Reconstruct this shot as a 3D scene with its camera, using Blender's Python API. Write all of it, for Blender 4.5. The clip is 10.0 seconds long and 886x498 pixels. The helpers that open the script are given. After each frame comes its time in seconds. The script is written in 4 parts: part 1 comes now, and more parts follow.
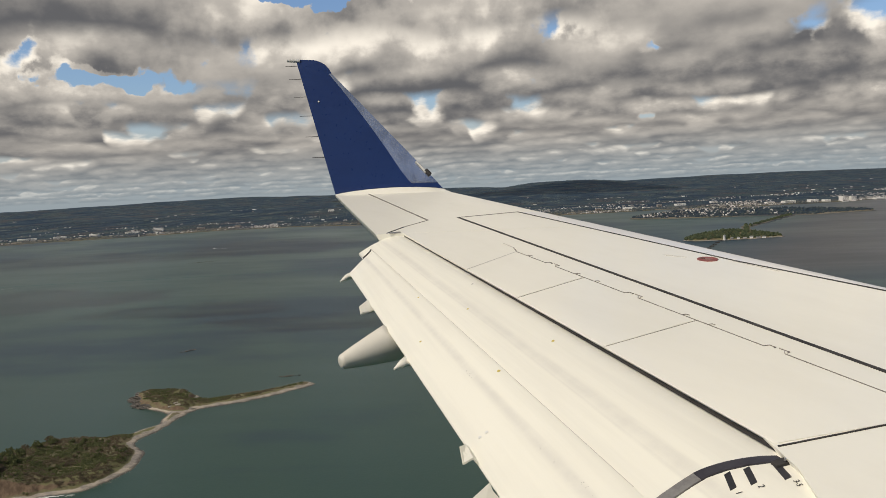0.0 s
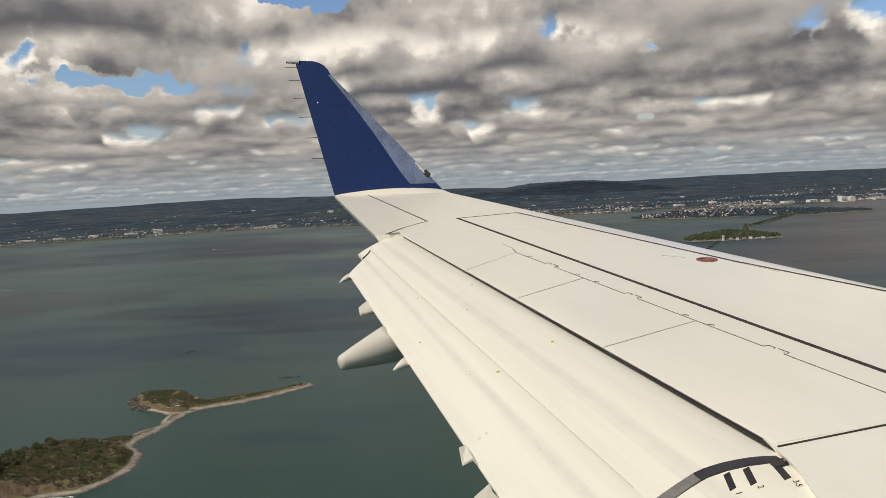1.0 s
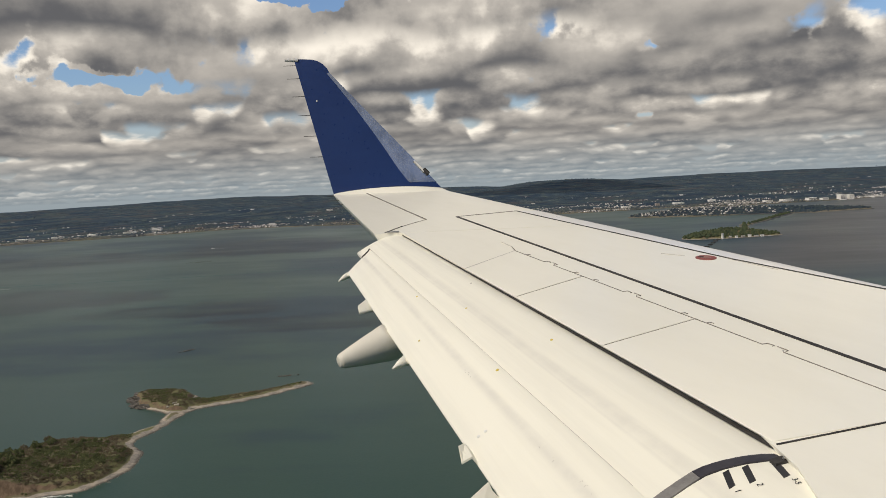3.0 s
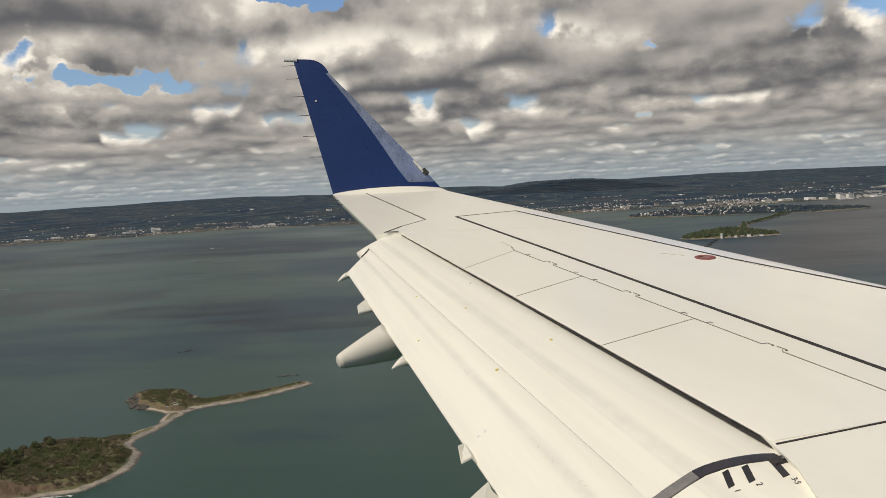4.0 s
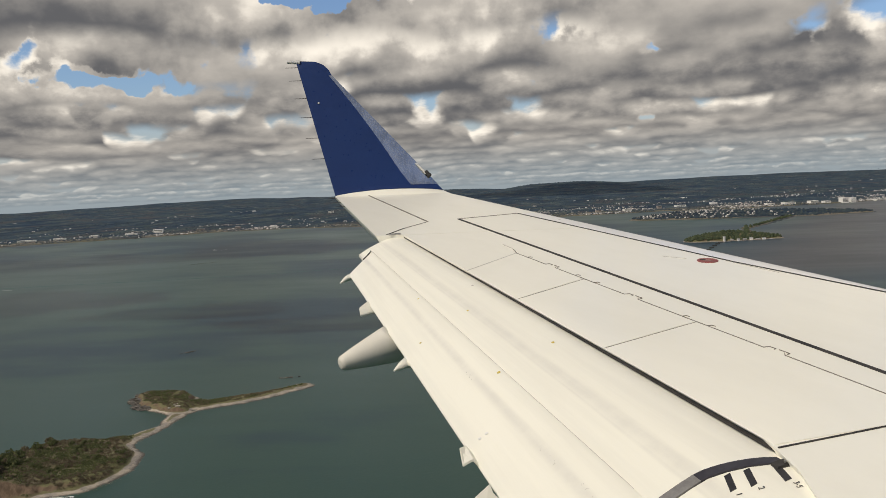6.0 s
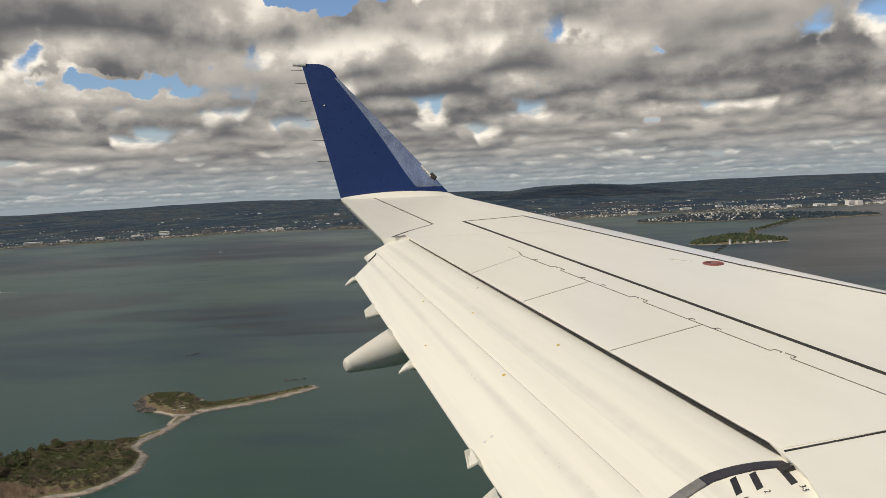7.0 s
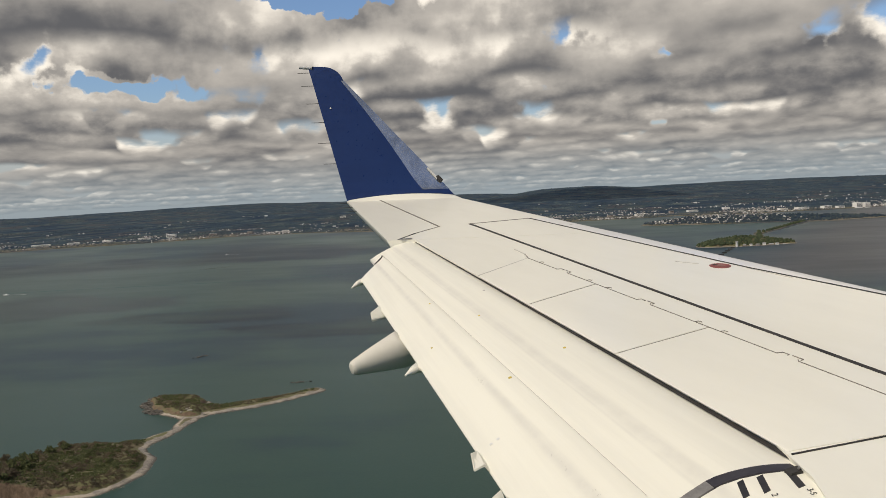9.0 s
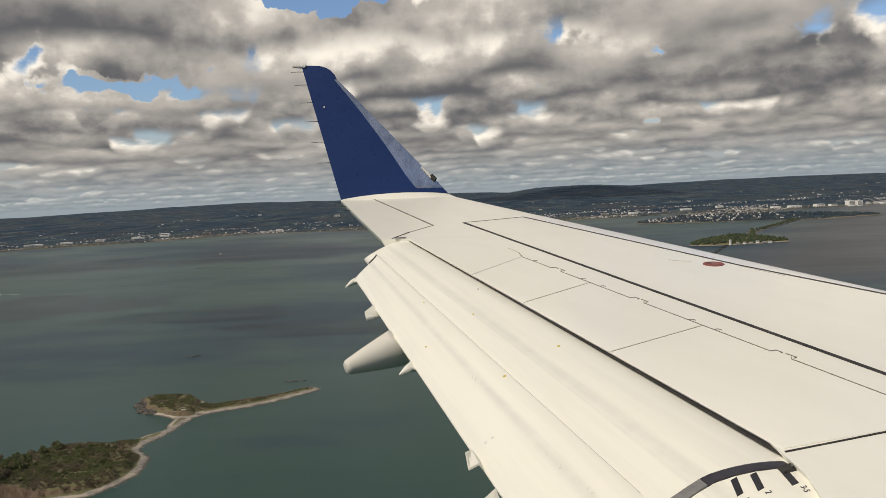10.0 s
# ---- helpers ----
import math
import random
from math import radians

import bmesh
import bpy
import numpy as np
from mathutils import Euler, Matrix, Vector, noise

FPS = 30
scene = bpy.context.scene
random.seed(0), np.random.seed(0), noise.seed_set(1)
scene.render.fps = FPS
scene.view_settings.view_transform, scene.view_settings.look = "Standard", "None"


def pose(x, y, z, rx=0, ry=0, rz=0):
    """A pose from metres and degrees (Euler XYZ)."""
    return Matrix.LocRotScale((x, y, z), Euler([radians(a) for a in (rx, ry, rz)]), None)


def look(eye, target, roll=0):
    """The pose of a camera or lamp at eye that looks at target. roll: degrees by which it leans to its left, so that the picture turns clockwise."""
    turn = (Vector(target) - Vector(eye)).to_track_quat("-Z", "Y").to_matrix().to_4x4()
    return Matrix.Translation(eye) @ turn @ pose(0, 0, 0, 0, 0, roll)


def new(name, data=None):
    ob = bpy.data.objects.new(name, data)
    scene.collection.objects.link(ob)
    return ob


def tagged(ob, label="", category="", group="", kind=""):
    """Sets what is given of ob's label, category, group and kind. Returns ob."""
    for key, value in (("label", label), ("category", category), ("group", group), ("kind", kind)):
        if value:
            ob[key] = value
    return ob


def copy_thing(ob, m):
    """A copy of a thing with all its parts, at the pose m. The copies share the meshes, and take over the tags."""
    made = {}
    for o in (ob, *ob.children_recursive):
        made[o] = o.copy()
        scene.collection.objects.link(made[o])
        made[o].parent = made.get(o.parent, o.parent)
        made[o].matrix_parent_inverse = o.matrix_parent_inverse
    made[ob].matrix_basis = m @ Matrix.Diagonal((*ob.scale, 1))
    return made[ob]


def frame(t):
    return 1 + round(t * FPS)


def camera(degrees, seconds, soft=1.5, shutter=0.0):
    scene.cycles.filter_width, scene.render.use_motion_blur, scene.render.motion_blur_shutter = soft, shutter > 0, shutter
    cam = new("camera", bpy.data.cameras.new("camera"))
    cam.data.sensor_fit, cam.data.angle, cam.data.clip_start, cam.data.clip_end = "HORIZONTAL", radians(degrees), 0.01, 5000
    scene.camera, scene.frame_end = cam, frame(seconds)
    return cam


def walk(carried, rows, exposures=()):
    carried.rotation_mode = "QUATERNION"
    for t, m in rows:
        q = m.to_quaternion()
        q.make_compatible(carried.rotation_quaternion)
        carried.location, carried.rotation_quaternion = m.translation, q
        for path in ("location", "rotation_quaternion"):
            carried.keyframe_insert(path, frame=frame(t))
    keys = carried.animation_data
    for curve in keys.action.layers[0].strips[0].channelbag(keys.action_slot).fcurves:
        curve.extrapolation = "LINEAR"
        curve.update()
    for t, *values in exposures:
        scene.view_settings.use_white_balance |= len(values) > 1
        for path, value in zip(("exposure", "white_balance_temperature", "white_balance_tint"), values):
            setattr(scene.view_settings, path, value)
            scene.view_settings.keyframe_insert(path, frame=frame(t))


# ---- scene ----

# ------------------------------------------------------------ camera
# The eye sits at a cabin window; the sea is z = 0. The wing is full size; sea and land below are built at a quarter of full size.
EYE = 71.0
cam = camera(55.0, 10.0, soft=0.85)
ROWS = [
    (0.0, 85.721, 2.246, -0.112), (0.5, 85.842, 2.322, -0.140), (1.0, 85.775, 2.327, -0.168),
    (1.5, 85.782, 2.331, -0.118), (2.0, 85.730, 2.317, -0.092), (2.5, 85.671, 2.331, -0.176),
    (4.0, 85.656, 2.428, -0.276), (4.5, 85.607, 2.480, -0.244), (5.0, 85.586, 2.359, -0.223),
    (5.5, 85.733, 2.308, -0.187), (7.0, 85.992, 2.199, 0.240), (7.5, 86.242, 2.211, 0.484),
    (8.0, 86.248, 2.120, 0.507), (8.5, 86.152, 2.214, 0.591), (9.0, 86.177, 2.248, 0.653),
    (9.5, 86.118, 2.380, 0.480), (10.0, 86.083, 2.340, 0.247),
]
# the aircraft's bank and pitch over the harbour, round the eye
BANK = Matrix.Translation((0, 0, EYE)) @ Matrix.Rotation(radians(0.40), 4, "Y") @ Matrix.Rotation(radians(-0.21), 4, "X")
walk(cam, [(t, BANK @ pose(0, 0, 0, rx, ry, rz)) for t, rx, ry, rz in ROWS])

# ------------------------------------------------------------ light
SUN_TO = Vector((-0.50, -0.42, 0.75)).normalized()
SUN_EL = math.asin(SUN_TO.z)
SUN_AZ = math.atan2(SUN_TO.x, SUN_TO.y)


class Nodes:
    """Short way to write node trees."""

    def __init__(self, tree):
        self.tree = tree
        tree.nodes.clear()

    def add(self, kind):
        return self.tree.nodes.new(kind)

    def put(self, socket, value):
        if isinstance(value, bpy.types.NodeSocket):
            self.tree.links.new(value, socket)
        elif value is not None:
            if isinstance(value, tuple) and len(value) == 3 and socket.type == "RGBA":
                value = (*value, 1)
            socket.default_value = value

    def math(self, op, a, b=None, c=None, clamp=False):
        node = self.add("ShaderNodeMath")
        node.operation, node.use_clamp = op, clamp
        for i, v in enumerate((a, b, c)):
            self.put(node.inputs[i], v)
        return node.outputs[0]

    def noise(self, vector, scale, detail=3.0, rough=0.5, distortion=0.0):
        node = self.add("ShaderNodeTexNoise")
        self.put(node.inputs["Vector"], vector)
        self.put(node.inputs["Scale"], scale)
        self.put(node.inputs["Detail"], detail)
        self.put(node.inputs["Roughness"], rough)
        self.put(node.inputs["Distortion"], distortion)
        return node.outputs["Fac"]

    def smooth(self, value, lo, hi, out_lo=0.0, out_hi=1.0):
        node = self.add("ShaderNodeMapRange")
        node.interpolation_type = "SMOOTHSTEP"
        for i, v in enumerate((value, lo, hi, out_lo, out_hi)):
            self.put(node.inputs[i], v)
        return node.outputs[0]

    def mix(self, fac, a, b, blend="MIX"):
        node = self.add("ShaderNodeMix")
        node.data_type, node.blend_type = "RGBA", blend
        self.put(node.inputs[0], fac)
        self.put(node.inputs[6], a)
        self.put(node.inputs[7], b)
        return node.outputs[2]

    def stretch(self, vector, scale, turn=0.0):
        """Turn about z, then scale: the pattern runs long where the scale is small."""
        for values, key in (((0, 0, turn), "Rotation"), (scale, "Scale")):
            node = self.add("ShaderNodeMapping")
            self.put(node.inputs["Vector"], vector)
            node.inputs[key].default_value = values
            vector = node.outputs[0]
        return vector


def build_world():
    """Blue Nishita sky over a broken layer of cumulus: the layer is cut into levels from its flat grey bases to its sunlit tops, seen in perspective from below."""
    world = bpy.data.worlds.new("sky")
    scene.world = world
    world.use_nodes = True
    n = Nodes(world.node_tree)
    sep = n.add("ShaderNodeSeparateXYZ")
    n.put(sep.inputs[0], n.add("ShaderNodeTexCoord").outputs["Generated"])
    azimuth, rise = n.math("ARCTAN2", sep.outputs[0], sep.outputs[1]), sep.outputs[2]
    sky = n.add("ShaderNodeTexSky")
    sky.sky_type, sky.sun_disc, sky.sun_elevation, sky.sun_rotation = "NISHITA", False, SUN_EL, SUN_AZ
    blue = n.mix(1.0, sky.outputs[0], (0.078, 0.088, 0.104), "MULTIPLY")
    # openings and masses of the layer: azimuth, rise, width, height, weight of the cover, weight of the light
    SPOTS = [(-0.355, 0.122, 0.062, 0.014, -0.34, 0.0), (-0.41, 0.178, 0.15, 0.034, 0.22, -0.26), (-0.150, 0.218, 0.055, 0.016, -0.36, 0.0),
             (-0.225, 0.205, 0.040, 0.018, 0.12, 0.30), (0.06, 0.210, 0.085, 0.030, 0.14, 0.40), (0.290, 0.178, 0.12, 0.022, 0.20, -0.10),
             (0.249, 0.141, 0.018, 0.007, -0.20, 0.0), (0.175, 0.145, 0.035, 0.012, 0.14, 0.25), (0.085, 0.128, 0.060, 0.014, 0.14, -0.12), (0.235, 0.064, 0.014, 0.006, -0.20, 0.0),
             (-0.06, 0.176, 0.13, 0.030, 0.14, 0.50), (0.43, 0.110, 0.09, 0.03, 0.10, -0.22), (0.05, 0.098, 0.09, 0.014, 0.08, -0.16), (-0.42, 0.115, 0.05, 0.018, 0.0, 0.3)]
    bias, tone = 0.0, 0.0
    ragged = n.add("ShaderNodeTexNoise")
    n.put(ragged.inputs["Vector"], n.add("ShaderNodeTexCoord").outputs["Generated"])
    ragged.inputs["Scale"].default_value, ragged.inputs["Detail"].default_value = 30.0, 7.0
    jag = n.add("ShaderNodeSeparateXYZ")
    n.put(jag.inputs[0], ragged.outputs["Color"])
    jag_x, jag_y = n.math("SUBTRACT", jag.outputs[0], 0.5), n.math("SUBTRACT", jag.outputs[1], 0.5)
    for su, sv, w, h, weight, bright in SPOTS:
        du = n.math("ADD", n.math("DIVIDE", n.math("SUBTRACT", azimuth, su), w), n.math("MULTIPLY", jag_x, 3.4))
        dv = n.math("ADD", n.math("DIVIDE", n.math("SUBTRACT", rise, sv), h), n.math("MULTIPLY", jag_y, 3.4))
        d2 = n.math("ADD", n.math("MULTIPLY", du, du), n.math("MULTIPLY", dv, dv))
        near = n.math("EXPONENT", n.math("MULTIPLY", d2, -1.0))
        bias = n.math("ADD", n.math("MULTIPLY", near, weight), bias)
        if bright:
            tone = n.math("ADD", n.math("MULTIPLY", near, bright), tone)
    # rows of cumulus, farther ones first: each heap has a dark flat base, seen more from below the nearer it stands, and a puffed top in the sun
    colour = n.mix(n.smooth(rise, 0.0, 0.12), (0.46, 0.46, 0.44), blue)
    base, seed = -0.004, CLOUD_SEED
    while base < 0.9:
        tall, wide = 0.52 * abs(base) + 1.0 * base * base + 0.007, 1.15 * base + 0.046
        under = min(2.6 * abs(base), 0.8)

        def heaps(dx, dy, wide_, tall_, detail):
            at = n.add("ShaderNodeCombineXYZ")
            n.put(at.inputs[0], n.math("ADD", n.math("DIVIDE", azimuth, wide_), dx))
            n.put(at.inputs[1], n.math("ADD", n.math("DIVIDE", rise, tall_), dy))
            at.inputs[2].default_value = seed
            return n.noise(at.outputs[0], 1.0, detail, 0.53 if base > 0.12 else 0.58, 0.0)
        size = 1.15 * tall
        puff = n.math("SUBTRACT", heaps(0, 0, size * (1.7 if base > 0.055 else 3.0), size, 7.0 if base > 0.04 else 4.0), 0.5)
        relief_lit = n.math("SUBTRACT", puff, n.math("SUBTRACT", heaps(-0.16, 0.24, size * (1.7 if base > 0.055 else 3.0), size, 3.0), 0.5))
        slow = heaps(seed * 3.1, 0, wide, tall * 40, 2.0)
        # height within the row: 0 at the base, crown at this heap's top
        q = n.math("DIVIDE", n.math("SUBTRACT", rise, n.math("ADD", n.math("MULTIPLY", n.math("SUBTRACT", slow, 0.5), 0.5 * tall), base)), tall)
        usual = n.math("MULTIPLY", n.math("SUBTRACT", slow, 0.375 if base > 0.05 else 0.31), 5.5 if base > 0.04 else 4.0)
        crown = n.math("MINIMUM", n.math("ADD", usual, n.math("MULTIPLY", bias, 6.0)), 1.9)
        top = n.math("ADD", n.math("SUBTRACT", crown, n.math("MAXIMUM", q, 0.0)), n.math("MULTIPLY", puff, 1.9))
        cover = n.math("MULTIPLY", n.smooth(top, -0.04, 0.30), n.smooth(n.math("ADD", q, n.math("MULTIPLY", puff, 0.5)), -0.14, 0.10))
        high = n.math("DIVIDE", n.math("SUBTRACT", q, under * 0.7), n.math("MAXIMUM", usual, 0.75))
        light = n.math("ADD", n.math("MULTIPLY", high, 0.95), 0.09 if base < 0.125 else 0.25)
        light = n.math("ADD", light, n.smooth(top, 0.0, 0.6, 0.08, 0.0))
        light = n.math("ADD", light, n.math("MULTIPLY", relief_lit, 1.8 if base > 0.055 else 1.3))
        light = n.math("ADD", n.math("ADD", light, n.math("MULTIPLY", puff, 1.0)), tone)
        heap = n.mix(n.smooth(light, -0.38, 0.74), (0.118, 0.118, 0.124), (0.53, 0.487, 0.432))
        heap = n.mix(n.smooth(light, 0.45, 1.00), heap, (0.98, 0.90, 0.78))
        colour = n.mix(cover, colour, heap)
        base, seed = base + 0.0045 + 2.3 * base * base, seed + 4.3
    # the air near the horizon is pale
    colour = n.mix(n.smooth(rise, -0.012, 0.058, 0.82, 0.0), colour, (0.255, 0.310, 0.345))
    back = n.add("ShaderNodeBackground")
    n.put(back.inputs[0], colour)
    back.inputs[1].default_value = 1.06
    out = n.add("ShaderNodeOutputWorld")
    n.tree.links.new(back.outputs[0], out.inputs[0])


CLOUD_SEED = 1.7
build_world()
sun = new("sun", bpy.data.lights.new("sun", "SUN"))
sun.data.energy, sun.data.angle, sun.data.color = 3.1, radians(0.7), (1.0, 0.895, 0.735)
sun.matrix_world = look((0, 0, 300), Vector((0, 0, 300)) - SUN_TO)


# ------------------------------------------------------------ materials
def surface(name, base, other, scale, rough=0.5, metal=0.0, detail=5.0, bump=0.0, bump_scale=None, spots=None, stretch=None,
            coat=0.0, lo=0.35, hi=0.65, object_random=0.0, distance=0.02, ior=1.45):
    """A painted, grown or mineral surface: two tones at two scales, fine relief, and uneven gloss."""
    m = bpy.data.materials.new(name)
    m.use_nodes = True
    n = Nodes(m.node_tree)
    at = n.add("ShaderNodeTexCoord").outputs["Object"]
    if stretch:
        at = n.stretch(at, *stretch)
    large, small = n.noise(at, scale, detail, 0.55), n.noise(at, scale * 7.3, 4.0, 0.6)
    f = n.math("ADD", n.math("MULTIPLY", large, 0.65), n.math("MULTIPLY", small, 0.35))
    colour = n.mix(n.smooth(f, lo, hi), base, other)
    if spots:
        tone, spot_scale, level = spots
        colour = n.mix(n.smooth(n.noise(at, spot_scale, 6.0, 0.65), level, level + 0.12), colour, tone)
    if object_random:
        info = n.add("ShaderNodeObjectInfo").outputs["Random"]
        hsv = n.add("ShaderNodeHueSaturation")
        n.put(hsv.inputs["Value"], n.math("ADD", n.math("MULTIPLY", info, object_random), 1.0 - object_random * 0.5))
        n.put(hsv.inputs["Color"], colour)
        colour = hsv.outputs[0]
    b = n.add("ShaderNodeBsdfPrincipled")
    n.put(b.inputs["Base Color"], colour)
    n.put(b.inputs["Roughness"], n.math("ADD", n.math("MULTIPLY", small, 0.16), max(rough - 0.08, 0.0)))
    b.inputs["Metallic"].default_value, b.inputs["IOR"].default_value = metal, ior
    b.inputs["Coat Weight"].default_value, b.inputs["Coat Roughness"].default_value = coat, 0.11
    if bump:
        bm_node = n.add("ShaderNodeBump")
        bm_node.inputs["Strength"].default_value, bm_node.inputs["Distance"].default_value = bump, distance
        n.put(bm_node.inputs["Height"], n.noise(at, bump_scale or scale * 5, 5.0, 0.6))
        n.put(b.inputs["Normal"], bm_node.outputs[0])
    n.tree.links.new(b.outputs[0], n.add("ShaderNodeOutputMaterial").inputs[0])
    return m


def sea_surface():
    """Green harbour water with ripples: cloud shade painted in broad dark bands, brown silt and wind lanes."""
    m = bpy.data.materials.new("sea_water")
    m.use_nodes = True
    n = Nodes(m.node_tree)
    at = n.add("ShaderNodeTexCoord").outputs["Object"]
    bands = n.noise(n.stretch(at, (0.0036, 0.0044, 1), 0.12), 1.0, 6.0, 0.54)
    lanes = n.noise(n.stretch(at, (0.011, 0.05, 1), 0.1), 1.0, 5.0, 0.6)
    sep = n.add("ShaderNodeSeparateXYZ")
    n.put(sep.inputs[0], at)
    # the water round the near island leans to the lighter green
    f = n.math("ADD", n.math("ADD", n.math("MULTIPLY", bands, 0.85), n.math("MULTIPLY", lanes, 0.15)), n.smooth(sep.outputs[1], 260.0, 480.0, 0.075, 0.0))
    # the darker tone paints cloud shade into the water colour
    colour = n.mix(n.smooth(f, 0.43, 0.53), (0.0175, 0.0395, 0.052), (0.030, 0.063, 0.052))
    colour = n.mix(n.smooth(lanes, 0.55, 0.78, 0, 0.2), colour, (0.033, 0.080, 0.073))
    # brown silt in the bay beyond the causeway
    across = n.math("ADD", n.math("SUBTRACT", sep.outputs[0], n.math("MULTIPLY", sep.outputs[1], 0.57)), n.math("MULTIPLY", bands, 160.0))
    silt = n.math("MULTIPLY", n.smooth(across, -150.0, -30.0, 0.0, 0.92), n.smooth(sep.outputs[1], 480.0, 640.0))
    colour = n.mix(silt, colour, n.mix(n.smooth(lanes, 0.4, 0.65), (0.048, 0.049, 0.050), (0.062, 0.062, 0.060)))
    b = n.add("ShaderNodeBsdfPrincipled")
    n.put(b.inputs["Base Color"], colour)
    n.put(b.inputs["Roughness"], n.smooth(f, 0.35, 0.65, 0.38, 0.30))
    b.inputs["IOR"].default_value = 1.33
    b.inputs["Specular IOR Level"].default_value = 0.22
    ripples = n.math("ADD", n.noise(n.stretch(at, (1.1, 1.9, 1), 0.3), 1.0, 2.5, 0.5), n.math("MULTIPLY", n.noise(at, 0.12, 3.0), 0.5))
    bump = n.add("ShaderNodeBump")
    bump.inputs["Strength"].default_value, bump.inputs["Distance"].default_value = 0.16, 0.10
    n.put(bump.inputs["Height"], ripples)
    n.put(b.inputs["Normal"], bump.outputs[0])
    n.tree.links.new(b.outputs[0], n.add("ShaderNodeOutputMaterial").inputs[0])
    return m


def shore_surface(name, beach, grass, shrub, cliff, beach_top, scale):
    """Ground of an island: pebbles by the water, turf and scrub above, bare till where it is steep."""
    m = bpy.data.materials.new(name)
    m.use_nodes = True
    n = Nodes(m.node_tree)
    at = n.add("ShaderNodeTexCoord").outputs["Object"]
    geo = n.add("ShaderNodeNewGeometry")
    sep = n.add("ShaderNodeSeparateXYZ")
    n.put(sep.inputs[0], geo.outputs["Position"])
    up = n.add("ShaderNodeSeparateXYZ")
    n.put(up.inputs[0], geo.outputs["True Normal"])
    big, mid, fine = n.noise(at, scale, 4.0), n.noise(at, scale * 5, 5.0, 0.6), n.noise(at, scale * 24, 4.0, 0.65)
    turf = n.mix(n.smooth(n.math("ADD", n.math("MULTIPLY", big, 0.6), n.math("MULTIPLY", mid, 0.4)), 0.42, 0.58), grass, shrub)
    turf = n.mix(n.smooth(fine, 0.35, 0.7, 0, 0.5), turf, (grass[0] * 0.55, grass[1] * 0.6, grass[2] * 0.55))
    pebble = n.mix(n.smooth(fine, 0.3, 0.7), beach, (beach[0] * 0.62, beach[1] * 0.62, beach[2] * 0.64))
    pebble = n.mix(n.smooth(mid, 0.42, 0.62, 0.0, 0.75), pebble, (beach[0] * 1.35, beach[1] * 1.3, beach[2] * 1.2))
    wet = n.smooth(n.math("ADD", sep.outputs[2], n.math("MULTIPLY", n.math("SUBTRACT", mid, 0.5), 0.3)), 0.02, 0.30, 0.30, 1.0)
    pebble = n.mix(1.0, pebble, n.mix(wet, (0.0, 0.0, 0.0), (1, 1, 1)), "MULTIPLY")
    edge = n.math("ADD", sep.outputs[2], n.math("MULTIPLY", n.math("SUBTRACT", mid, 0.5), beach_top * 1.2))
    colour = n.mix(n.smooth(edge, beach_top, beach_top * 1.3), pebble, turf)
    gully = n.noise(n.stretch(at, (0.9, 0.9, 0.10)), 1.0, 5.0, 0.65)
    till = n.mix(n.smooth(gully, 0.35, 0.65), cliff, (cliff[0] * 0.6, cliff[1] * 0.58, cliff[2] * 0.55))
    steep = n.smooth(n.math("ADD", up.outputs[2], n.math("MULTIPLY", mid, 0.2)), 0.78, 0.92, 1.0, 0.0)
    colour = n.mix(n.math("MULTIPLY", steep, n.smooth(sep.outputs[2], 0.5, 0.9)), colour, till)
    b = n.add("ShaderNodeBsdfPrincipled")
    n.put(b.inputs["Base Color"], colour)
    b.inputs["Roughness"].default_value = 0.9
    bump = n.add("ShaderNodeBump")
    bump.inputs["Strength"].default_value, bump.inputs["Distance"].default_value = 0.8, 0.25
    n.put(bump.inputs["Height"], n.math("ADD", fine, n.math("MULTIPLY", gully, 0.8)))
    n.put(b.inputs["Normal"], bump.outputs[0])
    n.tree.links.new(b.outputs[0], n.add("ShaderNodeOutputMaterial").inputs[0])
    return m


def cloud_surface():
    """White vapour: scatters most light and lets the rest through."""
    m = bpy.data.materials.new("white_cloud")
    m.use_nodes = True
    n = Nodes(m.node_tree)
    at = n.add("ShaderNodeTexCoord").outputs["Object"]
    b = n.add("ShaderNodeBsdfDiffuse")
    n.put(b.inputs[0], n.mix(n.noise(at, 0.01, 5.0), (0.86, 0.86, 0.86), (0.74, 0.74, 0.75)))
    clear = n.add("ShaderNodeBsdfTransparent")
    both = n.add("ShaderNodeMixShader")
    n.put(both.inputs[0], n.smooth(n.noise(at, 0.02, 6.0, 0.6), 0.35, 0.65, 0.15, 0.55))
    n.tree.links.new(clear.outputs[0], both.inputs[1])
    n.tree.links.new(b.outputs[0], both.inputs[2])
    n.tree.links.new(both.outputs[0], n.add("ShaderNodeOutputMaterial").inputs[0])
    return m


